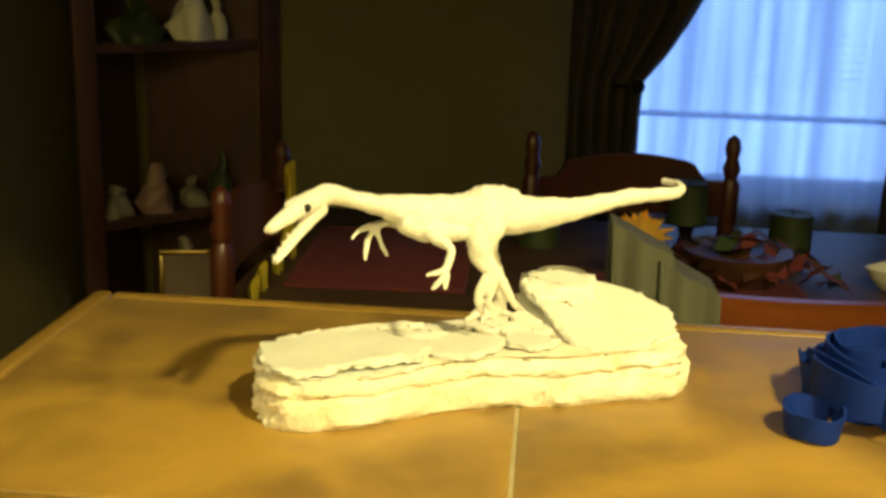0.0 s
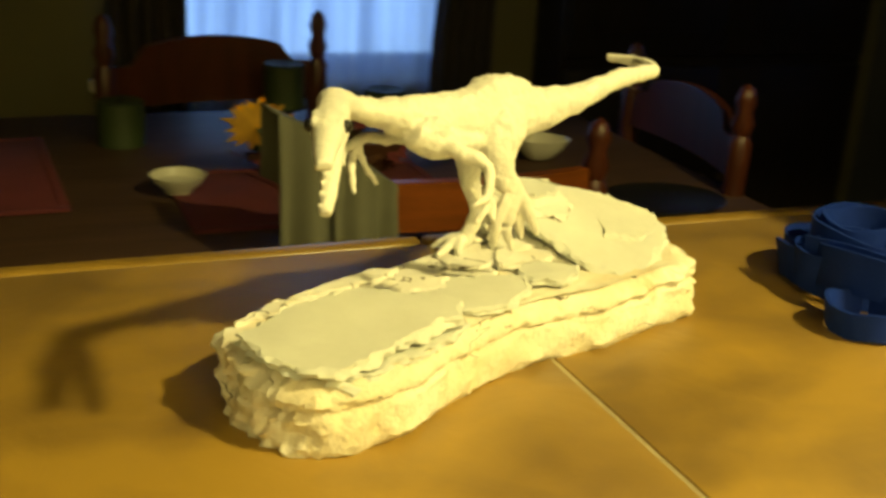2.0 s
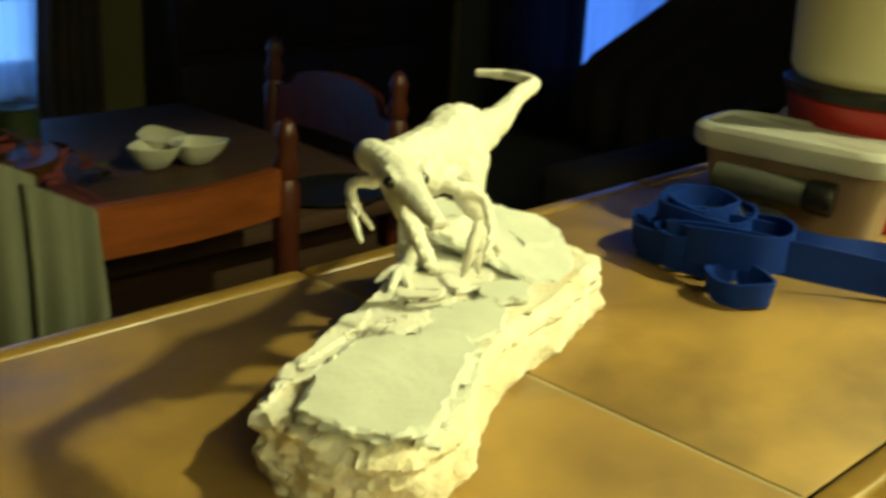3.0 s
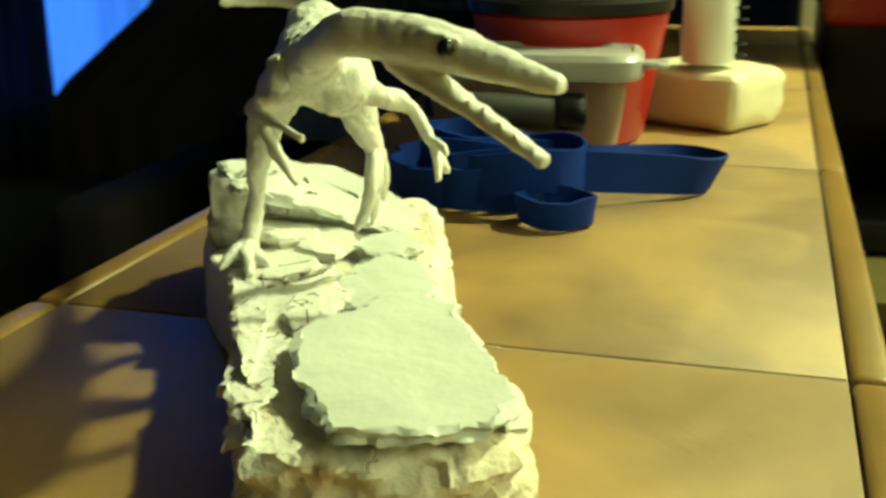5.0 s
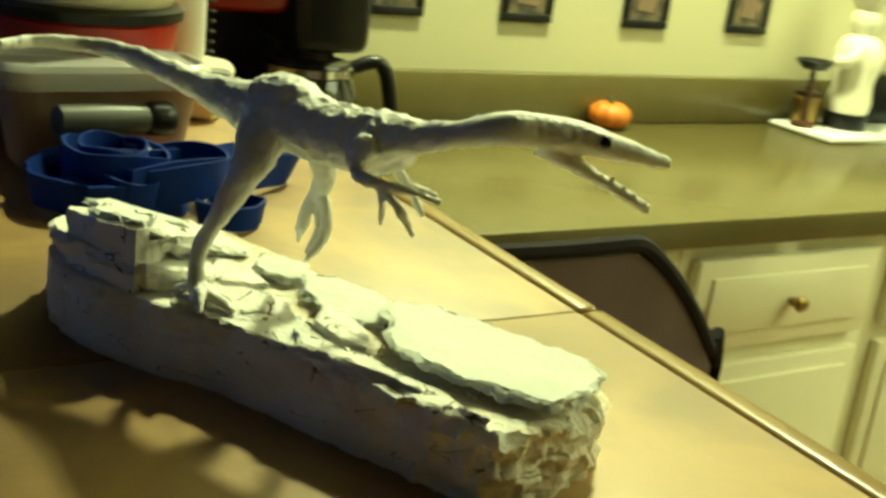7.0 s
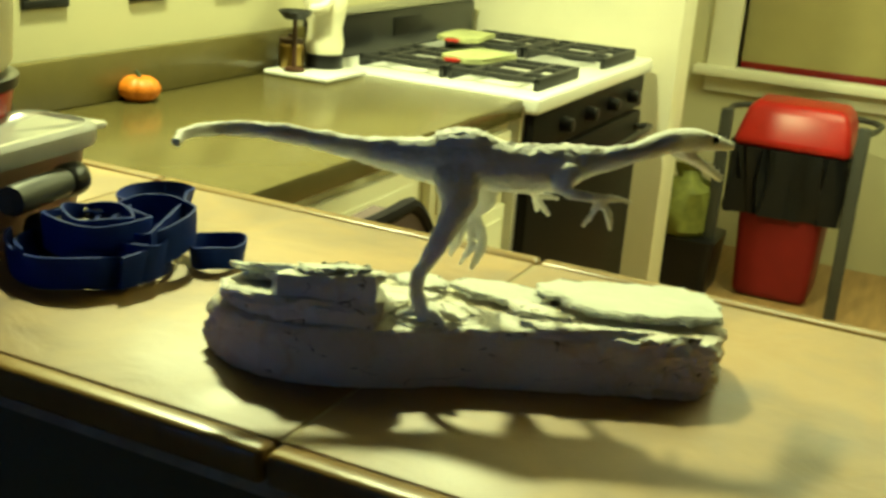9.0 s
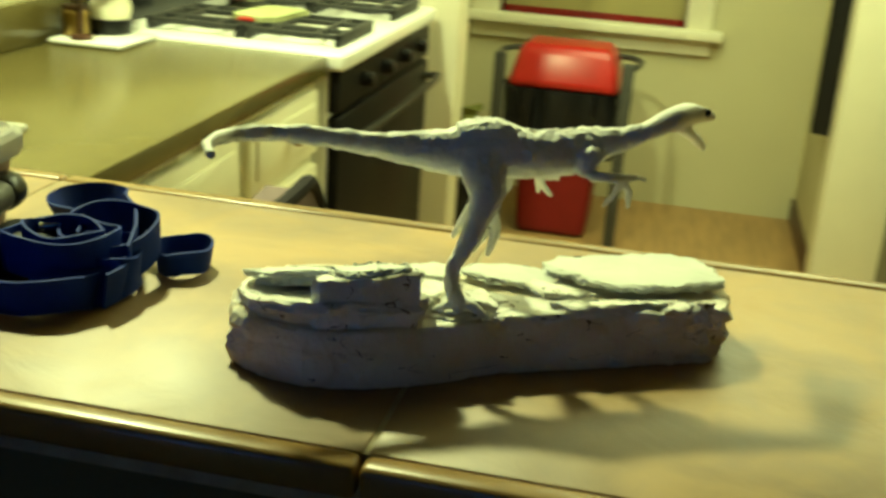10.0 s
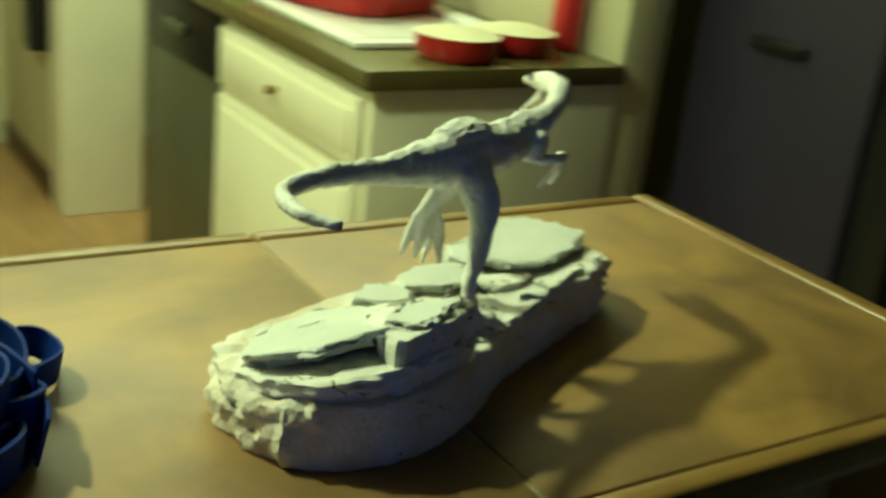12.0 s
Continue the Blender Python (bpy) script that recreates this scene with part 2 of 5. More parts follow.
def thing(name, label, category, group="", kind="", m=None):
    ob = tagged(new(name), label, category, group, kind)
    if m is not None:
        ob.matrix_world = m
    return ob


def box(x0, x1, y0, y1, z0, z1, bevel=0.003, bm=None, seg=2):
    bm = bm or bmesh.new()
    vs = bmesh.ops.create_cube(bm, size=1)["verts"]
    for v in vs:
        v.co = Vector((x0 + (v.co.x + .5) * (x1 - x0), y0 + (v.co.y + .5) * (y1 - y0), z0 + (v.co.z + .5) * (z1 - z0)))
    if bevel:
        es = list({e for v in vs for e in v.link_edges})
        bmesh.ops.bevel(bm, geom=es, offset=min(bevel, (x1 - x0) * .45, (y1 - y0) * .45, (z1 - z0) * .45), segments=seg, affect="EDGES", profile=0.5)
    return bm


def lathe(profile, seg=32, bm=None, at=(0, 0, 0)):
    """Turn a profile of (radius, height) about the z axis."""
    bm = bm or bmesh.new()
    rings = []
    for r, z in profile:
        if r < 1e-5:
            rings.append([bm.verts.new((at[0], at[1], at[2] + z))])
        else:
            rings.append([bm.verts.new((at[0] + r * math.cos(2 * math.pi * i / seg), at[1] + r * math.sin(2 * math.pi * i / seg), at[2] + z)) for i in range(seg)])
    for a, b in zip(rings, rings[1:]):
        for i in range(seg):
            j = (i + 1) % seg
            if len(a) == 1 and len(b) > 1:
                bm.faces.new((a[0], b[j], b[i]))
            elif len(b) == 1 and len(a) > 1:
                bm.faces.new((a[i], a[j], b[0]))
            elif len(a) > 1:
                bm.faces.new((a[i], a[j], b[j], b[i]))
    return bm


def smooth_line(pts, n):
    """Catmull-Rom through pts: tuples of any length."""
    pts = [np.array(p, float) for p in pts]
    out = []
    for k in range(len(pts) - 1):
        p0, p1, p2, p3 = pts[max(k - 1, 0)], pts[k], pts[k + 1], pts[min(k + 2, len(pts) - 1)]
        for i in range(n):
            t = i / n
            out.append(.5 * ((2 * p1) + (p2 - p0) * t + (2 * p0 - 5 * p1 + 4 * p2 - p3) * t * t + (3 * p1 - p0 - 3 * p2 + p3) * t ** 3))
    out.append(pts[-1])
    return out


def tube(pts, n=4, seg=12, bm=None, up=(0, 0, 1)):
    """A closed tube through (x, y, z, half width, half height)."""
    bm = bm or bmesh.new()
    line = smooth_line(pts, n)
    rings = []
    for k, p in enumerate(line):
        a, b = line[max(k - 1, 0)], line[min(k + 1, len(line) - 1)]
        d = Vector((b - a)[:3]).normalized()
        side = d.cross(Vector(up))
        side = side.normalized() if side.length > 1e-3 else d.cross(Vector((0, 1, 0))).normalized()
        top = side.cross(d)
        c, w, h = Vector(p[:3]), max(p[3], 2e-4), max(p[4], 2e-4)
        rings.append([bm.verts.new(c + side * w * math.cos(2 * math.pi * i / seg) + top * h * math.sin(2 * math.pi * i / seg)) for i in range(seg)])
    for a, b in zip(rings, rings[1:]):
        for i in range(seg):
            j = (i + 1) % seg
            bm.faces.new((a[i], a[j], b[j], b[i]))
    bm.faces.new(rings[0][::-1])
    bm.faces.new(rings[-1])
    return bm


def rod(pts, r, n=4, seg=10, bm=None):
    return tube([(*p, r, r) for p in pts], n, seg, bm)


def strip(pts, width, thick, n=6, bm=None):
    """A ribbon that stands on its edge: along (x, y, z[, lean]), width upward."""
    bm = bm or bmesh.new()
    line = smooth_line([p if len(p) == 4 else (*p, 0.0) for p in pts], n)
    rings = []
    for k, p in enumerate(line):
        a, b = line[max(k - 1, 0)], line[min(k + 1, len(line) - 1)]
        d = Vector((b - a)[:3]).normalized()
        side = d.cross(Vector((0, 0, 1))).normalized()
        up = side.cross(d)
        lean = p[3]
        u = up * math.cos(lean) + side * math.sin(lean)
        s = side * math.cos(lean) - up * math.sin(lean)
        c = Vector(p[:3])
        rings.append([bm.verts.new(c + s * thick / 2 * i + u * width * j) for i, j in ((-1, 0), (1, 0), (1, 1), (-1, 1))])
    for a, b in zip(rings, rings[1:]):
        for i in range(4):
            j = (i + 1) % 4
            bm.faces.new((a[i], a[j], b[j], b[i]))
    bm.faces.new(rings[0][::-1])
    bm.faces.new(rings[-1])
    return bm


def prism(outline, z0, z1, bm=None, bevel=0.0, jag=0.0, sub=0, tilt=(0, 0), mid=(0, 0)):
    """An upright slab from a plan outline, with broken edges if jag > 0; tilt raises it by x and y slopes about mid."""
    bm = bm or bmesh.new()
    pts = [Vector((x, y, 0)) for x, y in outline]
    if sub:
        fine = []
        for a, b in zip(pts, pts[1:] + pts[:1]):
            fine += [a.lerp(b, i / sub) for i in range(sub)]
        pts = fine
    rings = []
    levels = ((z0, 0.0), ((z0 + z1) / 2, jag * .4), (z1, 0.0))
    for z, push in levels:
        ring = []
        for p in pts:
            k = noise.noise_vector(Vector((p.x * 90, p.y * 90, z * 260)))
            q = Vector((p.x + k.x * jag, p.y + k.y * jag, z))
            q.z += (q.x - mid[0]) * tilt[0] + (q.y - mid[1]) * tilt[1]
            ring.append(bm.verts.new(q))
        rings.append(ring)
    n = len(pts)
    for a, b in zip(rings, rings[1:]):
        for i in range(n):
            j = (i + 1) % n
            bm.faces.new((a[i], a[j], b[j], b[i]))
    bm.faces.new(rings[0][::-1])
    top = bm.faces.new(rings[-1])
    if bevel:
        bmesh.ops.bevel(bm, geom=list(top.edges), offset=bevel, segments=2, affect="EDGES", profile=0.5)
    bmesh.ops.recalc_face_normals(bm, faces=bm.faces[:])
    return bm


# ---- structure ----
def slab(name, x0, x1, y0, y1, z0, z1, mat, bevel=0.002, label=""):
    ob = tagged(obj(name, box(x0, x1, y0, y1, z0, z1, bevel), mat), label, name.split("_")[0], kind="structure")
    return ob


WALL_X, END_Y, DINE_Y, WEST_X, EAST_X = 1.135, -3.92, 2.45, -2.60, 2.47
slab("floor", WEST_X - .12, EAST_X + .12, END_Y - .12, DINE_Y + .12, FLOOR - .1, FLOOR, FLOORWOOD, 0, "honey-brown wooden floor")
# ceiling stays out of view; its dark tone holds down the bounced fill
CEILING = material("low_bounce_ceiling", (0.31, 0.29, 0.215), 0.8, vary=0.06, scale=3, grain=250, bump=0.15)
CARPET = material("dark_carpet", (0.05, 0.038, 0.03), 0.95, vary=0.3, scale=12, grain=300, bump=0.4)
slab("floor_dining", -1.26, EAST_X, 0.06, DINE_Y, FLOOR, FLOOR + .006, CARPET, 0, "dark brown dining room carpet")
slab("ceiling", WEST_X - .12, EAST_X + .12, END_Y - .12, DINE_Y + .12, CEIL, CEIL + .1, CEILING, 0, "unseen ceiling, toned dark to cut bounced light")
slab("wall_kitchen_east", WALL_X, WALL_X + .12, END_Y, -0.14, FLOOR, CEIL, CREAM, 0.004, "cream painted kitchen wall")
slab("wall_stub", 0.500, WALL_X, -2.60, -2.46, FLOOR, CEIL, TRIM, 0.004, "white painted wall end beside the range")
slab("wall_west", WEST_X - .12, WEST_X, END_Y, DINE_Y, FLOOR, CEIL, OLIVE, 0, "dark painted wall")
slab("wall_dining_west", -1.38, -1.26, 0.3, DINE_Y, FLOOR, CEIL, OLIVE, 0, "olive green painted dining room wall")
slab("wall_living_south", WALL_X + .12, EAST_X, -0.26, -0.14, FLOOR, CEIL, OLIVE, 0, "dark painted wall")


def wall_with_window(name, x0, x1, wx0, wx1, wz0, wz1, y, thick, mat, label):
    bm = bmesh.new()
    for a in ((x0, wx0, FLOOR, CEIL), (wx1, x1, FLOOR, CEIL), (wx0, wx1, FLOOR, wz0), (wx0, wx1, wz1, CEIL)):
        box(a[0], a[1], y, y + thick, a[2], a[3], 0, bm)
    return tagged(obj(name, bm, mat), label, "wall", kind="structure")


wall_with_window("wall_dining_north", WEST_X, EAST_X, 0.08, 1.00, -0.37, 1.00, DINE_Y, .12, OLIVE, "olive green painted dining room wall")
wall_with_window("wall_kitchen_south", WEST_X, WALL_X + .12, -0.10, 0.63, -0.375, 0.9, END_Y - .12, .12, CREAM, "cream painted wall with a window")
BACK = glow("daylight_backdrop", (0.17, 0.46, 1.0), 3.8)
tagged(obj("backdrop", box(-0.6, 2.0, DINE_Y + .9, DINE_Y + .92, -1.0, 1.5, 0), BACK), "pale daylight outside the window", "backdrop", kind="structure")

# bar: a half wall with a row of large tiles on top
# added out of view over the opening: keeps kitchen light off the dining side
slab("wall_header", -1.25, WALL_X + .12, -0.08, 0.06, 0.80, CEIL, OLIVE, 0, "unseen wall added above the opening to block kitchen light")
slab("wall_bar", -0.25, WALL_X, -0.07, 0.06, FLOOR, -0.034, OLIVE, 0.003, "half wall under the tiled bar")
bar = thing("bar_top", "tan glazed ceramic tile bar top with tile edging", "counter", kind="structure")
part("bed", box(-0.2995, WALL_X, -0.1385, 0.1530, -0.030, -0.0010, 0), GROUT, bar, "pale grout")
for x0, x9 in ((-.3005, 0), (0, .312), (.312, .624), (.624, .936), (.936, WALL_X)):
    obj("tile", box(x0 + .0012, x9 - .0012, -0.1385, 0.1530, -0.012, 0.0, 0.0012), TILE, bar)
    x1 = x9 - .0008
    obj("edge_tile", box(x0 + .0008, x1, -0.1535, -0.1392, -0.052, 0.0006, 0.0035, seg=3), EDGE, bar)
    obj("edge_tile", box(x0 + .0008, x1, 0.1537, 0.1675, -0.016, 0.0006, 0.0035, seg=3), EDGE, bar)
obj("edge_tile", box(-0.3155, -0.3013, -0.1535, 0.1675, -0.045, 0.0006, 0.0035, seg=3), EDGE, bar)


# ---- the sculpture ----
base = thing("plaster_rock_base", "white plaster base shaped like layered rock, on the tiled bar", "sculpture base")
OUTLINE = [(-.1445, -.024), (-.139, -.042), (-.129, -.054), (-.113, -.057), (-.088, -.050), (-.062, -.031), (-.034, -.0150), (-.001, -.003), (.031, .003),
           (.058, .0135), (.080, .0215), (.092, .030), (.097, .045), (.096, .066), (.0885, .0885), (.0845, .0935), (.063, .103), (.046, .105), (.043, .105), (.016, .098),
           (-.012, .082), (-.044, .058), (-.088, .036), (-.115, .022), (-.131, .0135), (-.144, .004), (-.147, -.010)]


# the statue and its loose flakes sit a touch towards the dining room
SETTLE = Matrix(((1, 0, 0, -.003), (0, .9, 0, -.001), (0, 0, 1, 0), (0, 0, 0, 1)))


def settled(outline):
    return [(x - .003, .9 * y - .001) for x, y in outline]


def fractal(v, octaves=4):
    return noise.fractal(v, 0.7, 2.1, octaves)


def resample(outline, step, curve):
    pts = [Vector((p[0], p[1], 0)) for p in (smooth_line([*outline, outline[0]], 8)[:-1] if curve else outline)]
    out = []
    for a, b in zip(pts, pts[1:] + pts[:1]):
        n = max(1, int((b - a).length / step))
        out += [a.lerp(b, k / n) for k in range(n)]
    return out


def stone(outline, levels, jag, rough, curve=True, step=.0016, seed=0.0, lift=None, strata=0.0, calm=None, sway=0.0, spike=1.0, rim=None, grit=130.0):
    """A lump lofted over (height, inset) levels, closed on top by shrinking rings; jag breaks its edge, rough its face."""
    bm = bmesh.new()
    ring0 = resample(outline, step, curve)
    n = len(ring0)
    mid = sum(ring0, Vector()) / n
    nrm = []
    for k in range(n):
        t = ring0[(k + 3) % n] - ring0[k - 3]
        nrm.append(Vector((t.y, -t.x, 0)).normalized())
    lift = lift or (lambda x, y: 0.0)
    calm = calm or (lambda x, y: 1.0)
    z_top = levels[-1][0]

    def face(x, y):
        return z_top + lift(x, y) + rough * (fractal(Vector((x * 45, y * 45, seed + 5)), 2) + .25 * noise.noise(Vector((x * 160, y * 160, seed))))

    rings = []
    for z, inset in levels:
        ring = []
        for p, m in zip(ring0, nrm):
            c = calm(p.x, p.y)
            w = c * (fractal(Vector((p.x * 85, p.y * 85, z * grit + seed))) * jag + noise.noise(Vector((p.x * 26, p.y * 26, z * 420 + seed))) * strata
                     + noise.noise(Vector((p.x * 420, p.y * 420, z * 900 + seed))) * jag * (.3 if grit < 200 else .12))
            q = p - m * inset * (rim(p.x, p.y) if rim else 1.0) + m * w
            z2 = z
            if z > 0.001:
                z2 = z - z_top + face(q.x, q.y) + spike * c * jag * .35 * fractal(Vector((p.x * 170, p.y * 170, seed + z * 60)))
                mid_way = 4 * (z / z_top) * max(0.0, 1 - z / z_top)
                z2 += sway * mid_way * noise.noise(Vector((p.x * 24, p.y * 24, seed + 2)))
            ring.append(bm.verts.new((q.x, q.y, z2)))
        rings.append(ring)
    edge = [v.co.copy() for v in rings[-1]]
    for f in (.985, .96, .92, .86, .79, .71, .62, .52, .42, .31, .2, .1):
        ring = []
        k = max(0.0, (f - .85) / .15) ** 2
        for e, p in zip(edge, ring0):
            e2 = Vector((e.x, e.y, 0)).lerp(p, 1 - k)
            q = mid + (e2 - mid) * f
            ring.append(bm.verts.new((q.x, q.y, face(q.x, q.y))))
        rings.append(ring)
    for a, b in zip(rings, rings[1:]):
        for i in range(n):
            j = (i + 1) % n
            bm.faces.new((a[i], a[j], b[j], b[i]))
    bm.faces.new(rings[0][::-1])
    bm.faces.new(rings[-1])
    bmesh.ops.recalc_face_normals(bm, faces=bm.faces[:])
    return bm


def end_grain(x, y):
    """How broken the side is: coarse at the head end, calm on the flat dining side."""
    end = max(0.0, min(1.0, max((-x - .085) * 18, (x - .072) * 26)))
    return (.34 if y > .53 * x + .052 else .6) * (1 - end) + 1.45 * end


part("body", stone(OUTLINE, ((0, .0015), (.0015, .0), (.004, -.0008), (.008, -.0006), (.011, .0), (.0135, .0004), (.0155, .0008), (.0168, .0026), (.0176, .0030), (.0186, .0012), (.0205, .0008), (.0225, .0014), (.0245, .0030), (.0262, .0052), (.0275, .0085), (.0282, .013)),
                   .0030, .0013, strata=.0014, calm=end_grain, sway=.0035,
                   rim=lambda x, y: .22 if y > .53 * x + .046 and x < .080 else 1.0), ROUGHCAST, base)


def flake(outline, z0, z1, slope=(0, 0), seed=0.0, jag=.0026, rough=.0006, mat=None, under=.006, spike=1.0):
    """A loose slab, undercut so that a dark gap shows below its broken rim."""
    cx = sum(p[0] for p in outline) / len(outline)
    cy = sum(p[1] for p in outline) / len(outline)
    t = z1 - z0
    return part("rock_slab", stone(outline, ((z0 - .003, under + .003), (z0 + .05 * t, under + .002), (z0 + .30 * t, under * .7), (z0 + .42 * t, .0), (z0 + .65 * t, .0006), (z0 + .86 * t, .0002), (z1, .0014)), jag, rough, False, .0012, seed,
                                   lambda x, y: (x - cx) * slope[0] + (y - cy) * slope[1], spike=spike, grit=420.0), mat or PLASTER, base)


# flat slabs at the head end: one large smooth one, thin ones under and beside it
flake([(-.143, -.018), (-.139, -.036), (-.129, -.051), (-.114, -.0555), (-.098, -.046), (-.084, -.038), (-.068, -.029), (-.056, -.023), (-.048, -.009), (-.052, .000), (-.068, .007), (-.086, .013), (-.101, .010), (-.121, .001), (-.135, -.010)],
      .0288, .0352, (0, .03), 1, .0030, .0006, SLATE, .009)
flake(settled([(-.116, -.057), (-.098, -.055), (-.062, -.034), (-.046, -.018), (-.050, -.012), (-.080, -.028), (-.105, -.045)]), .0245, .0290, (0, 0), 2, .0022, .0006, SLATE)
flake([(-.139, .004), (-.117, .008), (-.094, .018), (-.068, .019), (-.046, .029), (-.028, .045), (-.030, .064), (-.050, .054), (-.080, .0385), (-.104, .026), (-.130, .0135)], .0245, .0300, (0, -.02), 3, .0030)
flake([(-.116, .016), (-.098, .021), (-.070, .031), (-.058, .040), (-.070, .042), (-.097, .029)], .0285, .0325, (0, .03), 4)
flake(settled([(-.076, .022), (-.064, .016), (-.048, .014), (-.040, .024), (-.052, .034), (-.068, .032)]), .0290, .0330, (.05, .05), 21)
# small overlapping flakes round the feet
flake(settled([(-.058, .004), (-.044, -.010), (-.024, -.009), (-.008, .004), (-.006, .018), (-.022, .026), (-.042, .024), (-.054, .016)]), .0282, .0328, (.03, .06), 5, mat=SLATE)
flake(settled([(-.004, .014), (.008, .009), (.021, .016), (.025, .026), (.014, .034), (.000, .034), (-.006, .026)]), .0287, .0335, (0, .06), 6, mat=SLATE)
flake([(-.046, .030), (-.022, .026), (-.003, .037), (.001, .051), (-.005, .070), (-.020, .070), (-.036, .059), (-.047, .045)], .0262, .0298, (0, .02), 7)
flake(settled([(-.034, .046), (-.016, .040), (.000, .050), (.002, .068), (-.010, .078), (-.028, .070)]), .0280, .0312, (.04, -.03), 8)
flake(settled([(-.012, .036), (.012, .036), (.024, .048), (.016, .060), (-.004, .056)]), .0295, .0335, (0, .05), 9)
# the leaning stack at the tail end: a block with a steep face to the dining room, slabs on it that dip to the kitchen
flake([(-.007, .080), (-.004, .064), (.012, .047), (.028, .027), (.044, .018), (.068, .027), (.087, .040), (.093, .058), (.088, .080), (.075, .096), (.054, .1045), (.034, .1015), (.010, .0915)], .0255, .0335, (-.09, .19), 11, .0018, .0011, under=.0005)
flake([(-.004, .0835), (.003, .071), (.020, .065), (.037, .072), (.0435, .084), (.0440, .0985), (.040, .1005), (.014, .0925)], .0270, .0515, (-.10, .05), 16, .0020, .0009, under=-.0012, spike=.9)
flake([(.000, .066), (.014, .047), (.030, .024), (.042, .016), (.058, .022), (.078, .040), (.091, .058), (.088, .072), (.066, .084), (.044, .088), (.020, .080)], .0345, .0395, (-.13, .33), 12, .0026, .0010, SLATE, .004)
flake([(.048, .046), (.066, .044), (.086, .056), (.087, .070), (.072, .086), (.056, .078)], .0355, .0395, (-.16, .26), 22, mat=SLATE)
flake([(-.003, .072), (.008, .056), (.030, .057), (.042, .066), (.043, .082), (.036, .092), (.008, .084)], .0435, .0490, (-.12, .22), 13, .0030, .0010, spike=2.0, under=.003)
flake([(.002, .079), (.016, .069), (.033, .073), (.039, .083), (.034, .093), (.020, .091)], .0500, .0533, (-.12, .16), 14, .0034, .0010, SLATE, .003, 3.0)
flake(settled([(-.006, .062), (.004, .050), (.016, .056), (.013, .074), (.002, .080)]), .0300, .0355, (0, .1), 15)

# the dinosaur: one mesh
EYE = material("black_eye", (0.01, 0.01, 0.01), 0.2, bump=0)


def dinosaur():
    bm = bmesh.new()
    # spine from the nape to the tip of the tail
    tube([(-.107, -.024, .1190, .0056, .0058), (-.1025, -.0105, .1190, .0062, .0058), (-.0905, .003, .1138, .0058, .0047), (-.074, .012, .1088, .0078, .0070), (-.057, .021, .1040, .0112, .0108),
          (-.039, .032, .1022, .0126, .0119), (-.022, .041, .1034, .0134, .0126), (-.006, .047, .1020, .0126, .0118), (.012, .052, .1024, .0090, .0091), (.032, .059, .1044, .0062, .0063), (.053, .070, .1079, .0048, .0048),
          (.073, .080, .1100, .0041, .0041), (.088, .089, .1097, .0036, .0039), (.094, .102, .1100, .0030, .0032), (.094, .119, .1100, .0025, .0027), (.086, .1335, .1095, .0019, .0021)], 6, 16, bm)
    # ridge over the hips, breast, belly
    tube([(-.036, .032, .1105, .004, .003), (-.022, .041, .1148, .007, .0035), (-.006, .047, .1128, .005, .003)], 5, 12, bm)
    tube([(-.066, .008, .103, .006, .006), (-.056, .012, .0975, .009, .007), (-.044, .022, .0950, .010, .006), (-.030, .032, .0940, .009, .005)], 5, 12, bm)
    # hump over the hips, shoulder and thigh muscles, ribs
    tube([(-.030, .036, .1105, .0085, .0056), (-.018, .043, .1132, .0100, .0060), (-.004, .048, .1112, .0075, .005)], 4, 12, bm)
    for sy in (-1, 1):
        ox, oy = -.0045 * sy, .0085 * sy
        tube([(-.066 + ox, .016 + oy, .1050, .0035, .004), (-.060 + ox * 1.25, .019 + oy * 1.25, .102, .0045, .006), (-.057 + ox, .020 + oy, .0955, .0035, .004)], 4, 10, bm)
    # skull and lower jaw
    tube([(-.104, -.014, .1195, .0052, .0052), (-.1075, -.026, .1190, .0062, .0058), (-.1115, -.037, .1178, .0066, .0056), (-.1150, -.048, .1160, .0056, .0047), (-.1195, -.061, .1133, .0042, .0034), (-.1225, -.0715, .1112, .0028, .0023)], 5, 14, bm)
    tube([(-.105, -.025, .1150, .0052, .0052), (-.1095, -.035, .1095, .0044, .0036), (-.1130, -.046, .1045, .0037, .0024), (-.1170, -.058, .0990, .0031, .0022), (-.1205, -.0675, .0943, .0022, .0018)], 5, 12, bm)
    for k in range(5):
        t = k / 4
        for sx in (-1, 1):
            c = Vector((-.1135 - .0065 * t, -.047 - .018 * t, .1062 - .0105 * t))
            tube([(c.x + sx * .0022, c.y, c.z, .0006, .0006), (c.x + sx * .0022, c.y + .0004, c.z + .0022, .0003, .0003)], 2, 6, bm)
    for sx in (-1, 1):
        tube([(-.1115 + sx * .0046, -.037 - sx * .0018, .1213, .0014, .0011), (-.1155 + sx * .0042, -.0475 - sx * .0018, .1194, .0011, .0010)], 3, 8, bm)
    # right leg, standing
    tube([(-.017, .045, .1045, .0110, .0070), (-.018, .052, .098, .0125, .0085), (-.0215, .0585, .086, .0092, .0075), (-.0195, .0635, .074, .0058, .0060), (-.0145, .067, .061, .0042, .0046), (-.0105, .069, .051, .0036, .0040), (-.0110, .0705, .043, .0036, .0038), (-.0150, .0710, .0345, .0042, .0042), (-.0170, .0710, .0310, .0046, .0036)], 5, 12, bm)
    for tx, ty in ((-.032, .061), (-.022, .058), (-.030, .075), (-.003, .076)):
        tube([(-.0155, .0710, .0355, .0032, .0034), ((tx - .0155) / 2 - .001, (ty + .0710) / 2, .0340, .0024, .0024), (tx, ty, .0308, .0013, .0012)], 4, 8, bm)
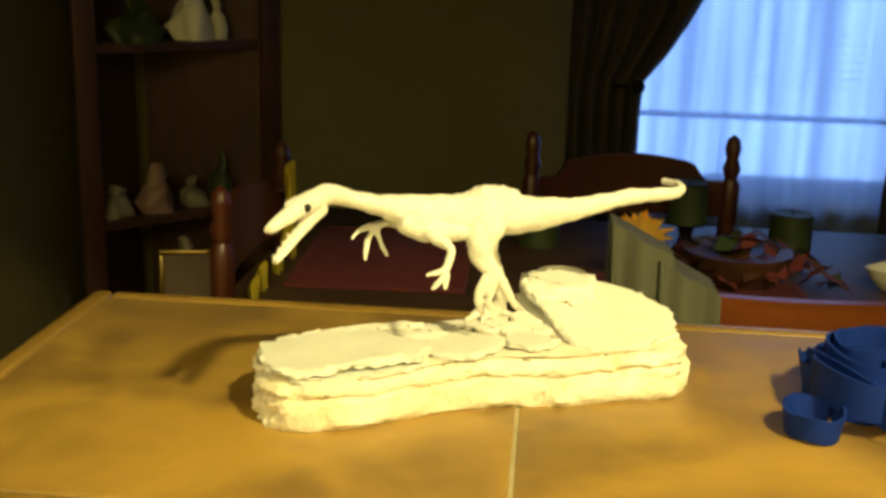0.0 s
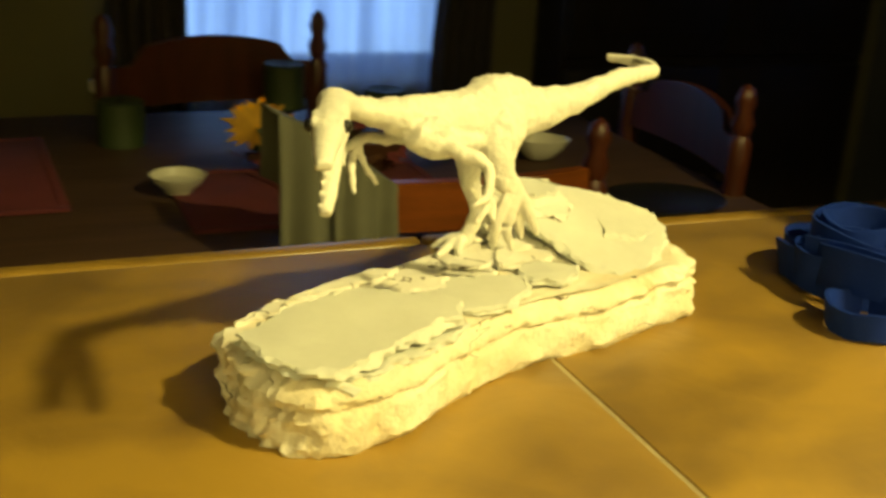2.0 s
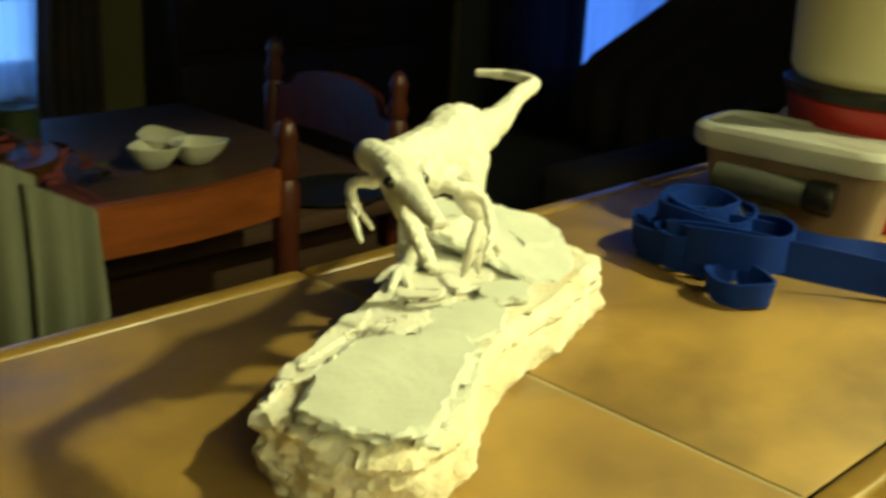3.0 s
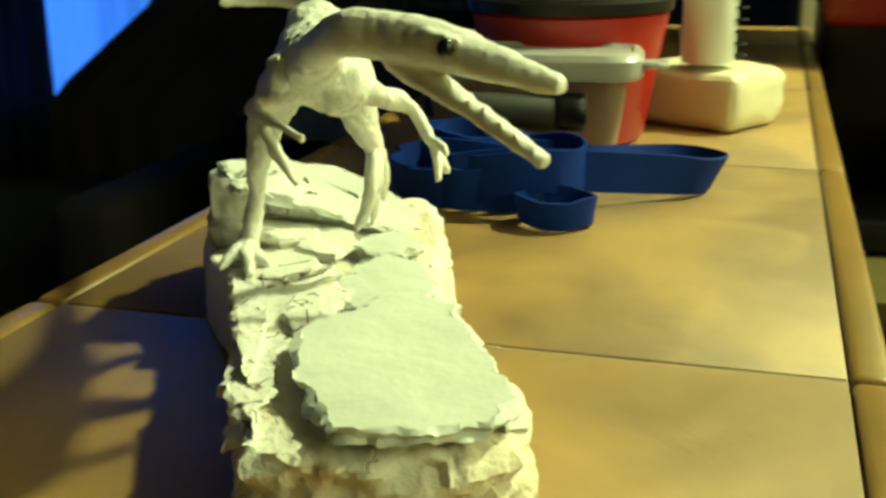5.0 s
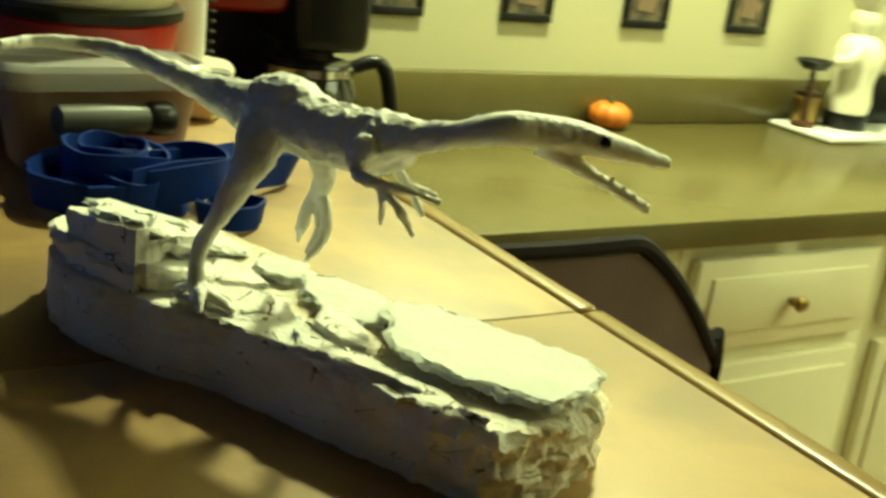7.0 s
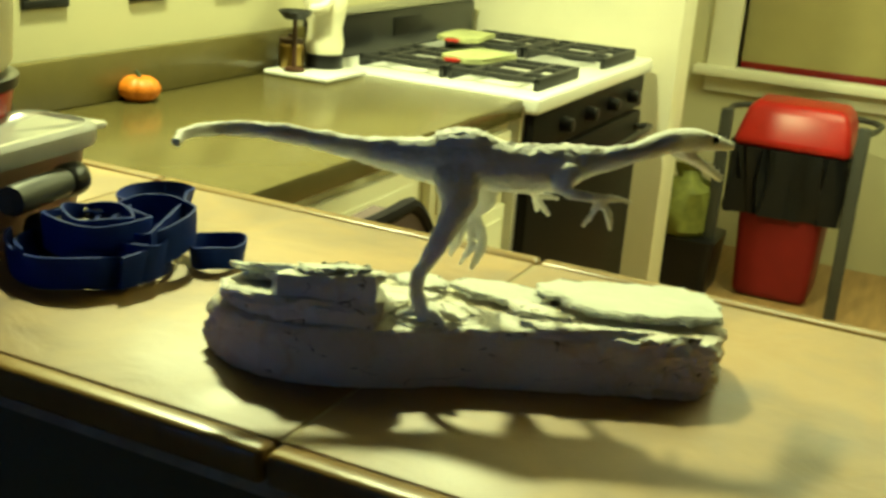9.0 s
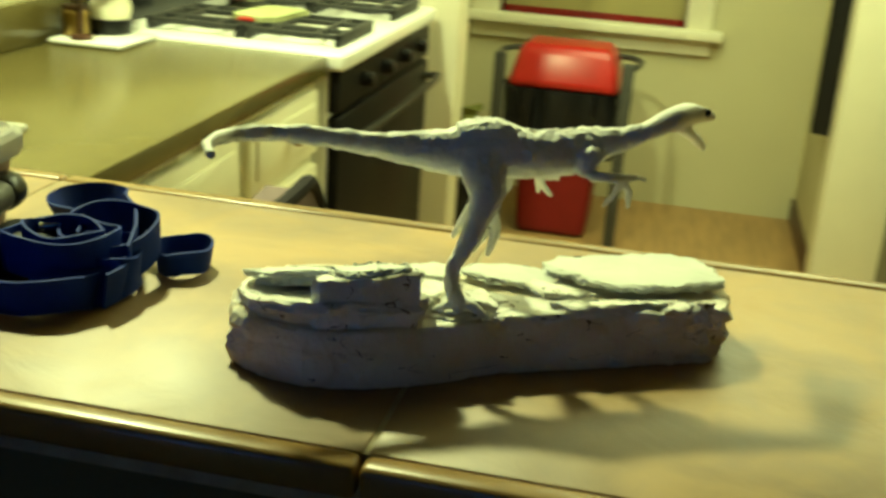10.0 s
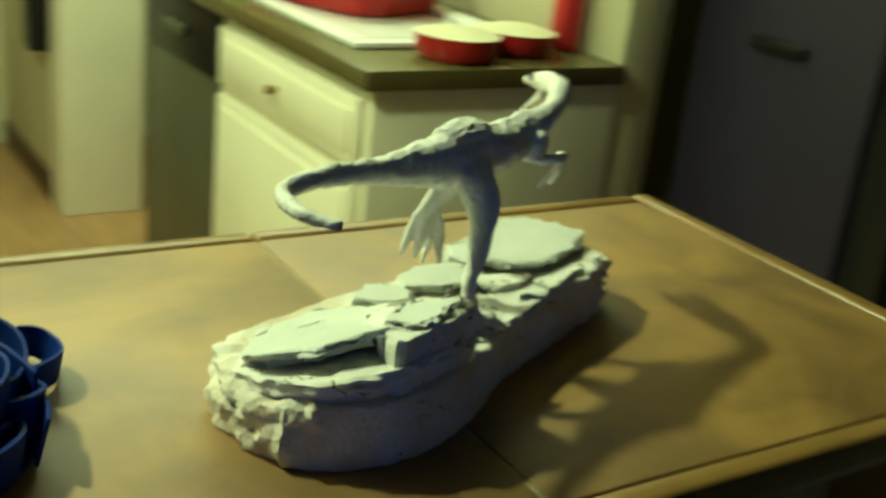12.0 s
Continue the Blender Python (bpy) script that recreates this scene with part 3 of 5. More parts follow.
    # left leg, lifted: toes hang from a high ankle
    tube([(-.018, .036, .1045, .0105, .0070), (-.0205, .028, .097, .0112, .0090), (-.0225, .0235, .087, .0080, .0088), (-.0205, .0205, .0795, .0056, .0060), (-.0155, .0200, .0745, .0044, .0046), (-.0135, .0200, .0695, .0038, .0038)], 5, 12, bm)
    for a, b, c, d in (((-.0150, .0195, .073), (-.0205, .0175, .066), (-.0225, .0180, .057), (-.0200, .0240, .0450)), ((-.0140, .0195, .072), (-.0160, .0180, .063), (-.0165, .0180, .055), (-.0120, .0210, .0455)),
                       ((-.0130, .0200, .073), (-.0080, .0190, .066), (-.0045, .0190, .059), (-.0010, .0210, .0510)), ((-.0130, .0205, .072), (-.0110, .0225, .064), (-.0095, .0225, .057), (-.0070, .0225, .0490))):
        tube([(*a, .0032, .0032), (*b, .0029, .0029), (*c, .0025, .0025), (*d, .0013, .0013)], 4, 9, bm)
    # arms
    tube([(-.055, .011, .099, .0050, .0052), (-.047, .003, .0945, .0033, .0034), (-.0375, -.003, .0910, .0026, .0027), (-.0375, -.008, .0850, .0022, .0022), (-.039, -.011, .0810, .0024, .0024)], 5, 10, bm)
    for tx, ty, tz in ((-.049, -.020, .079), (-.046, -.016, .070), (-.039, -.017, .071)):
        tube([(-.039, -.011, .081, .0019, .0019), ((tx - .039) / 2 + .001, (ty - .011) / 2 - .001, (tz + .081) / 2, .0017, .0017), (tx, ty, tz, .0010, .0010)], 4, 8, bm)
    tube([(-.063, .025, .099, .0050, .0052), (-.069, .031, .0955, .0032, .0032), (-.076, .0325, .0958, .0025, .0025), (-.082, .0285, .0952, .0024, .0024)], 5, 10, bm)
    for tx, ty, tz in ((-.0935, .0080, .091), (-.087, .0135, .077), (-.075, .0215, .078)):
        tube([(-.082, .0285, .0952, .0019, .0019), ((tx - .082) / 2 - .002, (ty + .0285) / 2, (tz + .0952) / 2 + .001, .0017, .0017), (tx, ty, tz, .0010, .0010)], 4, 8, bm)
    raw = obj("dinosaur_raw", bm, CLAY)
    rm = raw.modifiers.new("skin", "REMESH")
    rm.mode, rm.voxel_size, rm.use_smooth_shade = "VOXEL", 0.0008, True
    sm = raw.modifiers.new("even", "SMOOTH")
    sm.factor, sm.iterations = 0.5, 3
    me = bpy.data.meshes.new_from_object(raw.evaluated_get(bpy.context.evaluated_depsgraph_get()))
    bpy.data.objects.remove(raw)
    bm = bmesh.new()
    bm.from_mesh(me)
    bm.normal_update()
    # hand-modelled surface: dabs and creases
    for v in bm.verts:
        p = v.co
        w = (.00030 if p.x < -.088 else .00075) * fractal(p * 110) + .00026 * noise.noise(p * 420)
        if v.normal.z > .35 and p.z > .098 and -.070 < p.x < .03:
            w += .0015 * max(0.0, noise.noise(p * 240)) * min(1, (v.normal.z - .35) * 2.5)
        if p.x > -.095 and p.z > .09:
            w += .0005 * noise.noise(Vector((p.x * 260, p.y * 120, p.z * 120)))
        v.co = p + v.normal * w
    dark = []
    for x, y, z in ((-.1198, -.0425, .1182), (-.1082, -.0460, .1182)):
        made = bmesh.ops.create_uvsphere(bm, u_segments=12, v_segments=8, radius=.0023)
        for v in made["verts"]:
            v.co += Vector((x, y, z))
            dark += v.link_faces
    for f in set(dark):
        f.material_index = 1
    for v in bm.verts:
        up = max(0.0, min(1.0, (v.co.z - .048) / .035)) * max(0.0, min(1.0, (v.co.y - .012) / .02))
        v.co.y -= .0055 * up * math.exp(-((v.co.x + .012) / .042) ** 2)
        v.co = SETTLE @ v.co
    ob = obj("dinosaur_statue", bm, CLAY)
    ob.data.materials.append(EYE)
    return tagged(ob, "white painted clay dinosaur statue mid-stride, jaws open", "statue")


dinosaur()


# ---- on the bar ----
def strap():
    ob = thing("nylon_strap", "blue nylon webbing strap in loose loops on the bar", "strap")
    W, T = .021, .0016

    def loop(cx, cy, rx, ry, z, a0, a1, turn=0.0, tip=0.0, lean=0.0, w=W):
        pts = []
        for i in range(15):
            a = radians(a0 + (a1 - a0) * i / 14)
            x, y = rx * math.cos(a), ry * math.sin(a)
            c, s = math.cos(radians(turn)), math.sin(radians(turn))
            pts.append((cx + x * c - y * s, cy + x * s + y * c, max(.0008, z + tip * y + .0015 * math.sin(3 * a + cx * 90)), lean))
        part("webbing", strip(pts, w, T, 4), BLUE, ob)

    loop(.155, .004, .0135, .017, .001, 40, 385, 0, 0, .15, W * .66)                                  # small loop in front
    part("webbing", strip([(.162, .056, .010), (.172, .028, .012), (.192, -.009, .008), (.217, -.042, .003, .1), (.230, -.058, .001, .35), (.246, -.062, .001, .5), (.256, -.046, .001, .5), (.248, -.024, .001, .4), (.225, -.004, .004, .2), (.205, .026, .010), (.193, .054, .012)], W, T), BLUE, ob)
    loop(.201, .056, .030, .028, .013, 30, 400, 20, .10)                          # the big upright loop
    loop(.187, .030, .026, .034, .011, 20, 390, 10, -.05)
    loop(.199, .058, .022, .018, .016, 0, 330, -15, .05)
    loop(.199, .066, .035, .034, .001, 150, 420, 10, 0, .22)                      # lying turns under it
    loop(.192, .052, .030, .034, .001, 60, 300, 0, 0, -.15)
    loop(.210, .072, .038, .027, .002, 20, 330, -10, 0, .12, W * .9)
    loop(.177, .046, .013, .022, .004, 0, 320, 30, 0, .1)
    part("buckle", box(.206, .250, .026, .070, .002, .028, .008, seg=3), BLACK, ob, "black plastic clip")
    part("clip_bar", rod([(.203, .030, .012), (.2035, .032, .026), (.210, .040, .031), (.222, .048, .030)], .002), CHROME, ob, "shiny metal clip")
    return ob


strap().location = (.004, -.017, 0)
TORCH = material("worn_grey_metal", (0.08, 0.08, 0.07), 0.5, metal=0.4, vary=0.25, scale=40, bump=0.05)
torch = thing("small_torch", "small grey metal torch lying among the straps", "torch", m=pose(.257, .027, .0375, 0, 2, -76))
part("barrel", tube([(-.034, 0, 0, .0085, .0085), (-.033, 0, 0, .0092, .0092), (.018, 0, 0, .0092, .0092), (.020, 0, 0, .008, .008)], 2, 18), TORCH, torch)
part("head", tube([(.020, 0, 0, .0095, .0095), (.024, 0, 0, .0108, .0108), (.036, 0, 0, .0108, .0108), (.037, 0, 0, .009, .009)], 2, 18), BLACK, torch)


def soft_box(levels, r, seg=8):
    """A box with round corners, lofted over (half width, half depth, height)."""
    bm = bmesh.new()
    rings = []
    for w, d, z in levels:
        q = min(r, w * .9, d * .9)
        ring = []
        for k, (sx, sy) in enumerate(((1, 1), (-1, 1), (-1, -1), (1, -1))):
            for i in range(seg + 1):
                a = math.pi / 2 * (k + i / seg)
                ring.append(bm.verts.new((sx * (w - q) + q * math.cos(a), sy * (d - q) + q * math.sin(a), z)))
        rings.append(ring)
    n = len(rings[0])
    for a, b in zip(rings, rings[1:]):
        for i in range(n):
            j = (i + 1) % n
            bm.faces.new((a[i], a[j], b[j], b[i]))
    bm.faces.new(rings[0][::-1])
    bm.faces.new(rings[-1])
    return bm


def tub():
    ob = thing("plastic_tub", "translucent plastic food tub with a clear lid", "food container", m=pose(.294, .029, 0, 0, 0, 6) @ Matrix.Diagonal((.80, 1.05, 1.22, 1)))
    part("body", soft_box(((.027, .046, .001), (.030, .049, .003), (.034, .055, .040), (.035, .056, .047)), .016), TUBMAT, ob)
    part("lid", soft_box(((.036, .058, .0435), (.040, .062, .0435), (.0415, .0635, .046), (.0415, .0635, .0525), (.039, .061, .0555), (.036, .058, .056), (.034, .056, .0540), (.001, .001, .0542)), .020), LIDMAT, ob, "frosted clear snap lid")
    part("tab", soft_box(((.010, .007, .049), (.011, .008, .0505), (.010, .007, .052)), .006), LIDMAT, ob).matrix_world = pose(.294, .029, 0, 0, 0, 6) @ Matrix.Diagonal((.80, 1.05, 1.22, 1)) @ Matrix.Translation((-.02, -.069, 0))
    return ob


TUBMAT = material("translucent_tub", (0.40, 0.27, 0.19), 0.35, vary=0.1, scale=10, grain=100, bump=0.02)
LIDMAT = material("frosted_lid", (0.72, 0.72, 0.68), 0.25, vary=0.1, scale=10, grain=100, bump=0.02)
for m in (TUBMAT, LIDMAT):
    m.node_tree.nodes["Principled BSDF"].inputs["Transmission Weight"].default_value = 0.45
tub()


def bucket():
    ob = thing("red_bucket", "tapered red bucket under a cream bowl", "bucket", m=pose(.379, .020, 0) @ Matrix.Diagonal((.95, .95, 1.17, 1)))
    part("body", lathe([(0, .001), (.050, .001), (.053, .004), (.067, .070), (.065, .072), (0, .072)], 40), RED, ob)
    part("rim", lathe([(.060, .072), (.070, .072), (.071, .078), (.064, .080), (0, .080)], 40), BLACK, ob, "dark rim")
    part("bowl", lathe([(0, .080), (.062, .080), (.067, .086), (.072, .17), (.069, .173), (.066, .17), (.061, .09), (0, .09)], 40), CREAMPLASTIC, ob, "cream plastic upper bowl")
    return ob


bucket()
roll = thing("paper_roll", "white paper roll standing on the bar", "paper roll", m=pose(.436, -.066, .043))
part("paper", lathe([(.008, .001), (.0175, .001), (.0185, .004), (.0185, .066), (.015, .070), (.008, .070), (.008, .001)], 28), WHITE, roll)
for k in range(8):
    ring = rod([(.0042 * math.cos(a * .785), .0042 * math.sin(a * .785), 0) for a in range(8)] + [(.0042, 0, 0)], .0011, 2, 6)
    part("wire_ring", ring, BLACK, roll, "black wire ring").matrix_world = pose(.434, -.0865, .050 + k * .0078)
packet = thing("crumpled_packet", "crumpled pale yellow packet lying on the bar", "packet", m=pose(.452, -.064, 0, 0, 0, 62))
bm = box(-.045, .045, -.036, .036, .001, .040, .008, seg=3)
bmesh.ops.subdivide_edges(bm, edges=bm.edges[:], cuts=3, use_grid_fill=True)
for v in bm.verts:
    if v.co.z > .002:
        v.co += Vector((.3, .3, 1)) * .004 * noise.noise(v.co * 70)
part("wrapper", bm, CREAMPLASTIC, packet)
# made-up dark heap: stands in for the shaded bar behind the bucket
shade_heap = thing("bar_cloth", "added dark violet heap standing in for shade behind the bucket", "cloth", m=pose(.495, .104, 0, 0, 0, 8))
bm = soft_box(((.080, .038, .001), (.088, .044, .004), (.084, .040, .024), (.066, .030, .042), (.040, .016, .052), (.004, .004, .054)), .03, 10)
bmesh.ops.subdivide_edges(bm, edges=bm.edges[:], cuts=1, use_grid_fill=True)
for v in bm.verts:
    if v.co.z > .003:
        k = noise.noise_vector(v.co * 38)
        v.co += Vector((k.x * .006, k.y * .006, abs(k.z) * .012))
part("cloth", bm, material("violet_shade", (0.022, 0.018, 0.055), 0.9, vary=0.2, scale=30, grain=400, bump=0.4), shade_heap)
cap = thing("bottle_cap", "small red plastic cap on the bar", "cap", m=pose(.545, -.098, 0))
part("shell", lathe([(0, .001), (.013, .001), (.014, .003), (.013, .011), (.010, .013), (0, .013)], 20), RED, cap)


# ---- kitchen ----
def drawer_front(x, y0, y1, z0, z1, parent, name="drawer_front", face=-1, knob=True):
    """A framed front on the plane x, facing -x or +x."""
    s = face
    a, b = sorted((x, x + s * .018))
    bm = box(a, b, y0, y1, z0, z1, .004)
    a, b = sorted((x + s * .017, x + s * .023))
    box(a, b, y0 + .025, y1 - .025, z0 + .025, z1 - .025, .005, bm)
    f = part(name, bm, CABINET, parent)
    if knob:
        k = tube([(x + s * .022, (y0 + y1) / 2, (z0 + z1) / 2, .005, .005), (x + s * .034, (y0 + y1) / 2, (z0 + z1) / 2, .008, .008), (x + s * .044, (y0 + y1) / 2, (z0 + z1) / 2, .013, .011), (x + s * .048, (y0 + y1) / 2, (z0 + z1) / 2, .006, .006)], 3, 12)
        part("knob", k, BRASS, f, "small brass knob")
    return f


BRASS = material("aged_brass", (0.35, 0.24, 0.08), 0.35, metal=1.0, vary=0.2, bump=0.05)


def cabinet_unit(x_face, x_back, y0, y1, face, label, group):
    ob = thing("base_cabinet", label, "cabinet", group)
    a, b = sorted((x_face, x_back))
    part("body", box(a, b, y0, y1, FLOOR + .10, KZ - .038, .002), CABINET, ob)
    a, b = sorted((x_face - face * .06, x_back))
    part("plinth", box(a, b, y0, y1, FLOOR, FLOOR + .10, 0), BLACK, ob, "dark recessed plinth")
    drawer_front(x_face, y0 + .022, y1 - .022, KZ - .19, KZ - .06, ob, face=face)
    drawer_front(x_face, y0 + .022, y1 - .022, FLOOR + .13, KZ - .215, ob, "cabinet_door", face)
    return ob


for y0, y1 in ((-1.592, -1.185), (-1.185, -0.79), (-0.79, -0.42), (-0.42, -0.075)):
    cabinet_unit(.615, WALL_X - .004, y0 + .001, y1 - .001, -1, "cream painted base cabinet with a drawer", "base cabinets by the range")
slab("worktop_east", .587, WALL_X - .003, -1.592, -0.072, KZ - .038, KZ, WORKTOP, .004, "brown-grey laminate worktop")
slab("backsplash_east", WALL_X - .022, WALL_X - .003, -1.592, -0.18, KZ + .001, KZ + .085, WORKTOP, .003, "laminate upstand behind the worktop")


def kitchen_range():
    ob = thing("kitchen_range", "white gas range with a black oven front", "stove")
    x0, x1, y0, y1 = .572, WALL_X - .004, -2.415, -1.600
    part("body", box(x0 + .02, x1, y0, y1, FLOOR + .02, KZ - .03, .003), WHITE, ob)
    part("cooktop", box(x0 - .018, x1, y0 - .004, y1 + .004, KZ - .03, KZ + .006, .008, seg=3), WHITE, ob)
    part("oven_door", box(x0 - .006, x0 + .019, y0 + .012, y1 - .012, FLOOR + .22, KZ - .13, .006), OVEN, ob, "black glass oven door")
    part("control_panel", box(x0 - .004, x0 + .019, y0 + .012, y1 - .012, KZ - .12, KZ - .034, .004), OVEN, ob, "black control panel")
    for i in range(4):
        y = y0 + .13 + i * .165
        part("knob", tube([(x0 - .004, y, KZ - .077, .018, .018), (x0 - .028, y, KZ - .077, .015, .015), (x0 - .03, y, KZ - .077, .004, .004)], 2, 14), BLACK, ob)
    part("door_handle", rod([(x0 - .006, y0 + .06, KZ - .17), (x0 - .045, y0 + .07, KZ - .17), (x0 - .045, y1 - .07, KZ - .17), (x0 - .006, y1 - .06, KZ - .17)], .009), BLACK, ob)
    part("storage_drawer", box(x0 - .004, x0 + .019, y0 + .012, y1 - .012, FLOOR + .04, FLOOR + .20, .004), WHITE, ob)
    part("backguard", box(x1 - .05, x1, y0, y1, KZ + .007, KZ + .105, .01), BLACK, ob, "black backguard")
    part("backguard_trim", box(x1 - .054, x1 - .001, y0 + .004, y1 - .004, KZ + .1055, KZ + .116, .003), GREYMETAL, ob, "grey metal trim strip")
    part("clock", box(x1 - .053, x1 - .0505, (y0 + y1) / 2 - .07, (y0 + y1) / 2 + .07, KZ + .040, KZ + .085, .001), OVEN, ob, "dark clock panel")
    for bx in (x0 + .12, x0 + .34):
        for by in (y0 + .19, y1 - .19):
            part("burner", lathe([(0, .006), (.045, .006), (.045, .014), (.03, .02), (0, .02)], 20, at=(bx, by, KZ)), BLACK, ob)
            g = bmesh.new()
            for k in range(2):
                o = (-.05, .05)[k]
                box(bx - .10, bx + .10, by + o - .006, by + o + .006, KZ + .022, KZ + .032, .002, g)
                box(bx + o - .006, bx + o + .006, by - .12, by + .12, KZ + .022, KZ + .032, .002, g)
            for sx in (-1, 1):
                box(bx + sx * .10 - .006, bx + sx * .10 + .006, by - .126, by + .126, KZ + .006, KZ + .032, .002, g)
                box(bx - .106, bx + .106, by + sx * .12 - .006, by + sx * .12 + .006, KZ + .022, KZ + .032, .002, g)
            part("grate", g, IRON, ob, "cast iron pan grate")
    return ob


kitchen_range()


def spoon_rest(x, y, turn):
    ob = thing("oven_mitt", "pale green folded cloth on the range", "pot holder", m=pose(x, y, KZ + .032, 0, 0, turn))
    bm = prism([(-.09, -.05), (.06, -.055), (.09, -.03), (.09, .03), (.06, .055), (-.09, .05)], 0, .012, bevel=.004, jag=.006, sub=4)
    part("cloth", bm, MITT, ob)
    part("trim", box(.085, .105, -.018, .018, .002, .009, .003), RED, ob, "red edge")
    return ob


MITT = material("pale_green_cloth", (0.40, 0.42, 0.20), 0.9, vary=0.2, scale=20, grain=300, bump=0.3)
spoon_rest(.80, -1.82, 80)
spoon_rest(.97, -2.12, 95)


def pumpkin(x, y, z, r):
    ob = thing("mini_pumpkin", "small orange pumpkin on the worktop", "pumpkin", m=pose(x, y, z) @ Matrix.Diagonal((1.04, 1.04, .86, 1)))
    bm = lathe([(0, .1 * r), (.35 * r, .02 * r), (.7 * r, .12 * r), (.95 * r, .45 * r), (r, .75 * r), (.9 * r, 1.1 * r), (.6 * r, 1.36 * r), (.25 * r, 1.38 * r), (0, 1.25 * r)], 48)
    for v in bm.verts:
        a = math.atan2(v.co.y, v.co.x)
        f = 1 - .09 * (.5 + .5 * math.cos(9 * a)) ** 3
        v.co.x, v.co.y = v.co.x * f, v.co.y * f
    part("flesh", bm, ORANGE, ob)
    part("stem", tube([(0, 0, 1.22 * r, .16 * r, .16 * r), (.05 * r, 0, 1.5 * r, .1 * r, .1 * r), (.2 * r, .05 * r, 1.7 * r, .12 * r, .12 * r)], 3, 8), GREENWAX, ob)
    return ob


pumpkin(1.088, -1.021, KZ, .036)


def picture(y0, y1, z0, z1):
    ob = thing("framed_picture", "small dark framed picture on the cream wall", "picture", "pictures on the kitchen wall")
    x = WALL_X - .001
    bm = bmesh.new()
    t = .014
    for a in ((y0, y1, z0, z0 + t), (y0, y1, z1 - t, z1), (y0, y0 + t, z0 + t, z1 - t), (y1 - t, y1, z0 + t, z1 - t)):
        box(x - .006, x, a[0], a[1], a[2], a[3], .0015, bm)
    part("frame", bm, BLACK, ob)
    part("print", box(x - .0035, x - .001, y0 + t, y1 - t, z0 + t, z1 - t, 0), PRINT, ob, "grey and black print")
    cy, cz = (y0 + y1) / 2, (z0 + z1) / 2
    bm = prism([(-.020, -.030), (.016, -.032), (.021, -.006), (.010, .012), (.014, .026), (-.008, .030), (-.018, .008)], 0, .0012, jag=.003, sub=4)
    part("motif", bm, TUBMAT, ob).matrix_world = Matrix.Translation((x - .0036, cy, cz - .012)) @ pose(0, 0, 0, 90, 0, -90)
    return ob


PRINT = material("picture_print", (0.20, 0.15, 0.08), 0.5, vary=0.8, scale=45, grain=80, bump=0, second=(0.03, 0.03, 0.03))
for y in (-.609, -.851, -1.099, -1.340):
    picture(y - .050, y + .050, -.004, .140)


def coffee_maker():
    ob = thing("coffee_maker", "red and black drip coffee maker with a glass carafe", "coffee maker", m=pose(.728, -.300, KZ) @ Matrix.Scale(1.12, 4))
    part("base", box(-.01, .26, -.10, .13, .001, .030, .010), BLACK, ob)
    part("tower", box(.12, .26, -.075, .13, .030, .42, .012), BLACK, ob)
    part("water_tank", box(.02, .25, .012, .134, .185, .43, .014, seg=3), DARKRED, ob, "dark red enamel side")
    part("head", box(.01, .25, -.072, .010, .150, .43, .014, seg=3), BLACK, ob)
    part("carafe", lathe([(0, .032), (.050, .032), (.060, .045), (.062, .075), (.050, .115), (.042, .130), (.044, .138), (.038, .135), (0, .13)], 32, at=(.055, -.022, 0)), CARAFE, ob, "dark glass carafe")
    part("handle", rod([(.050, -.070, .130), (.045, -.098, .138), (.043, -.112, .115), (.045, -.118, .06), (.05, -.082, .05)], .008), BLACK, ob)
    part("collar", lathe([(.043, .126), (.049, .126), (.049, .134), (.043, .134)], 32, at=(.055, -.022, 0)), CHROME, ob, "chrome band")
    part("drip_spout", lathe([(0, .139), (.022, .139), (.03, .149), (0, .149)], 20, at=(.055, -.022, 0)), CHROME, ob)
    ring = lathe([(.021, 0), (.031, 0), (.033, .006), (.030, .011), (.022, .009), (.021, 0)], 28)
    part("dial_ring", ring, BEZEL, ob, "pale metal bezel").matrix_world = pose(.728, -.300, KZ) @ Matrix.Scale(1.12, 4) @ pose(.012, -.012, .240, 0, -90, 0)
    part("display", box(.004, .009, -.022, -.002, .226, .256, .001), DISPLAY, ob, "lit blue display")
    return ob


BEZEL = material("pale_bezel", (0.5, 0.42, 0.28), 0.25, metal=0.6, vary=0.1, bump=0)
CARAFE = material("dark_glass", (0.015, 0.013, 0.012), 0.06, vary=0.1, bump=0)
DISPLAY = glow("blue_display", (0.12, 0.35, 1.0), 1.2)
coffee_maker()


def figurine(x, y, z):
    """A plain standing shape that carries a small black pan."""
    bm = lathe([(0, .03), (.038, .03), (.041, .05), (.037, .085), (.043, .115), (.046, .14), (.036, .165), (.020, .175), (.026, .19), (.029, .205), (.023, .22), (.031, .235), (.037, .255), (.030, .272), (0, .278)], 24)
    for side in (-1, 1):
        tube([(side * .036, 0, .155, .012, .012), (side * .056, -.012, .13, .012, .012), (side * .050, -.038, .125, .011, .011)], 3, 10, bm)
    for v in bm.verts:
        v.co += v.co.normalized() * .002 * noise.noise(v.co * 60)
    ob = tagged(obj("kitchen_figurine", bm, TRIM), "white ceramic kitchen figurine on the tray", "figurine")
    ob.matrix_world = pose(x, y, z, 0, 0, 130)
    foot = thing("figurine_stand", "dark round stand under the white figurine", "stand", m=pose(x, y, z))
    part("disc", lathe([(0, 0), (.040, 0), (.042, .006), (.040, .028), (0, .03)], 24), BLACK, foot)


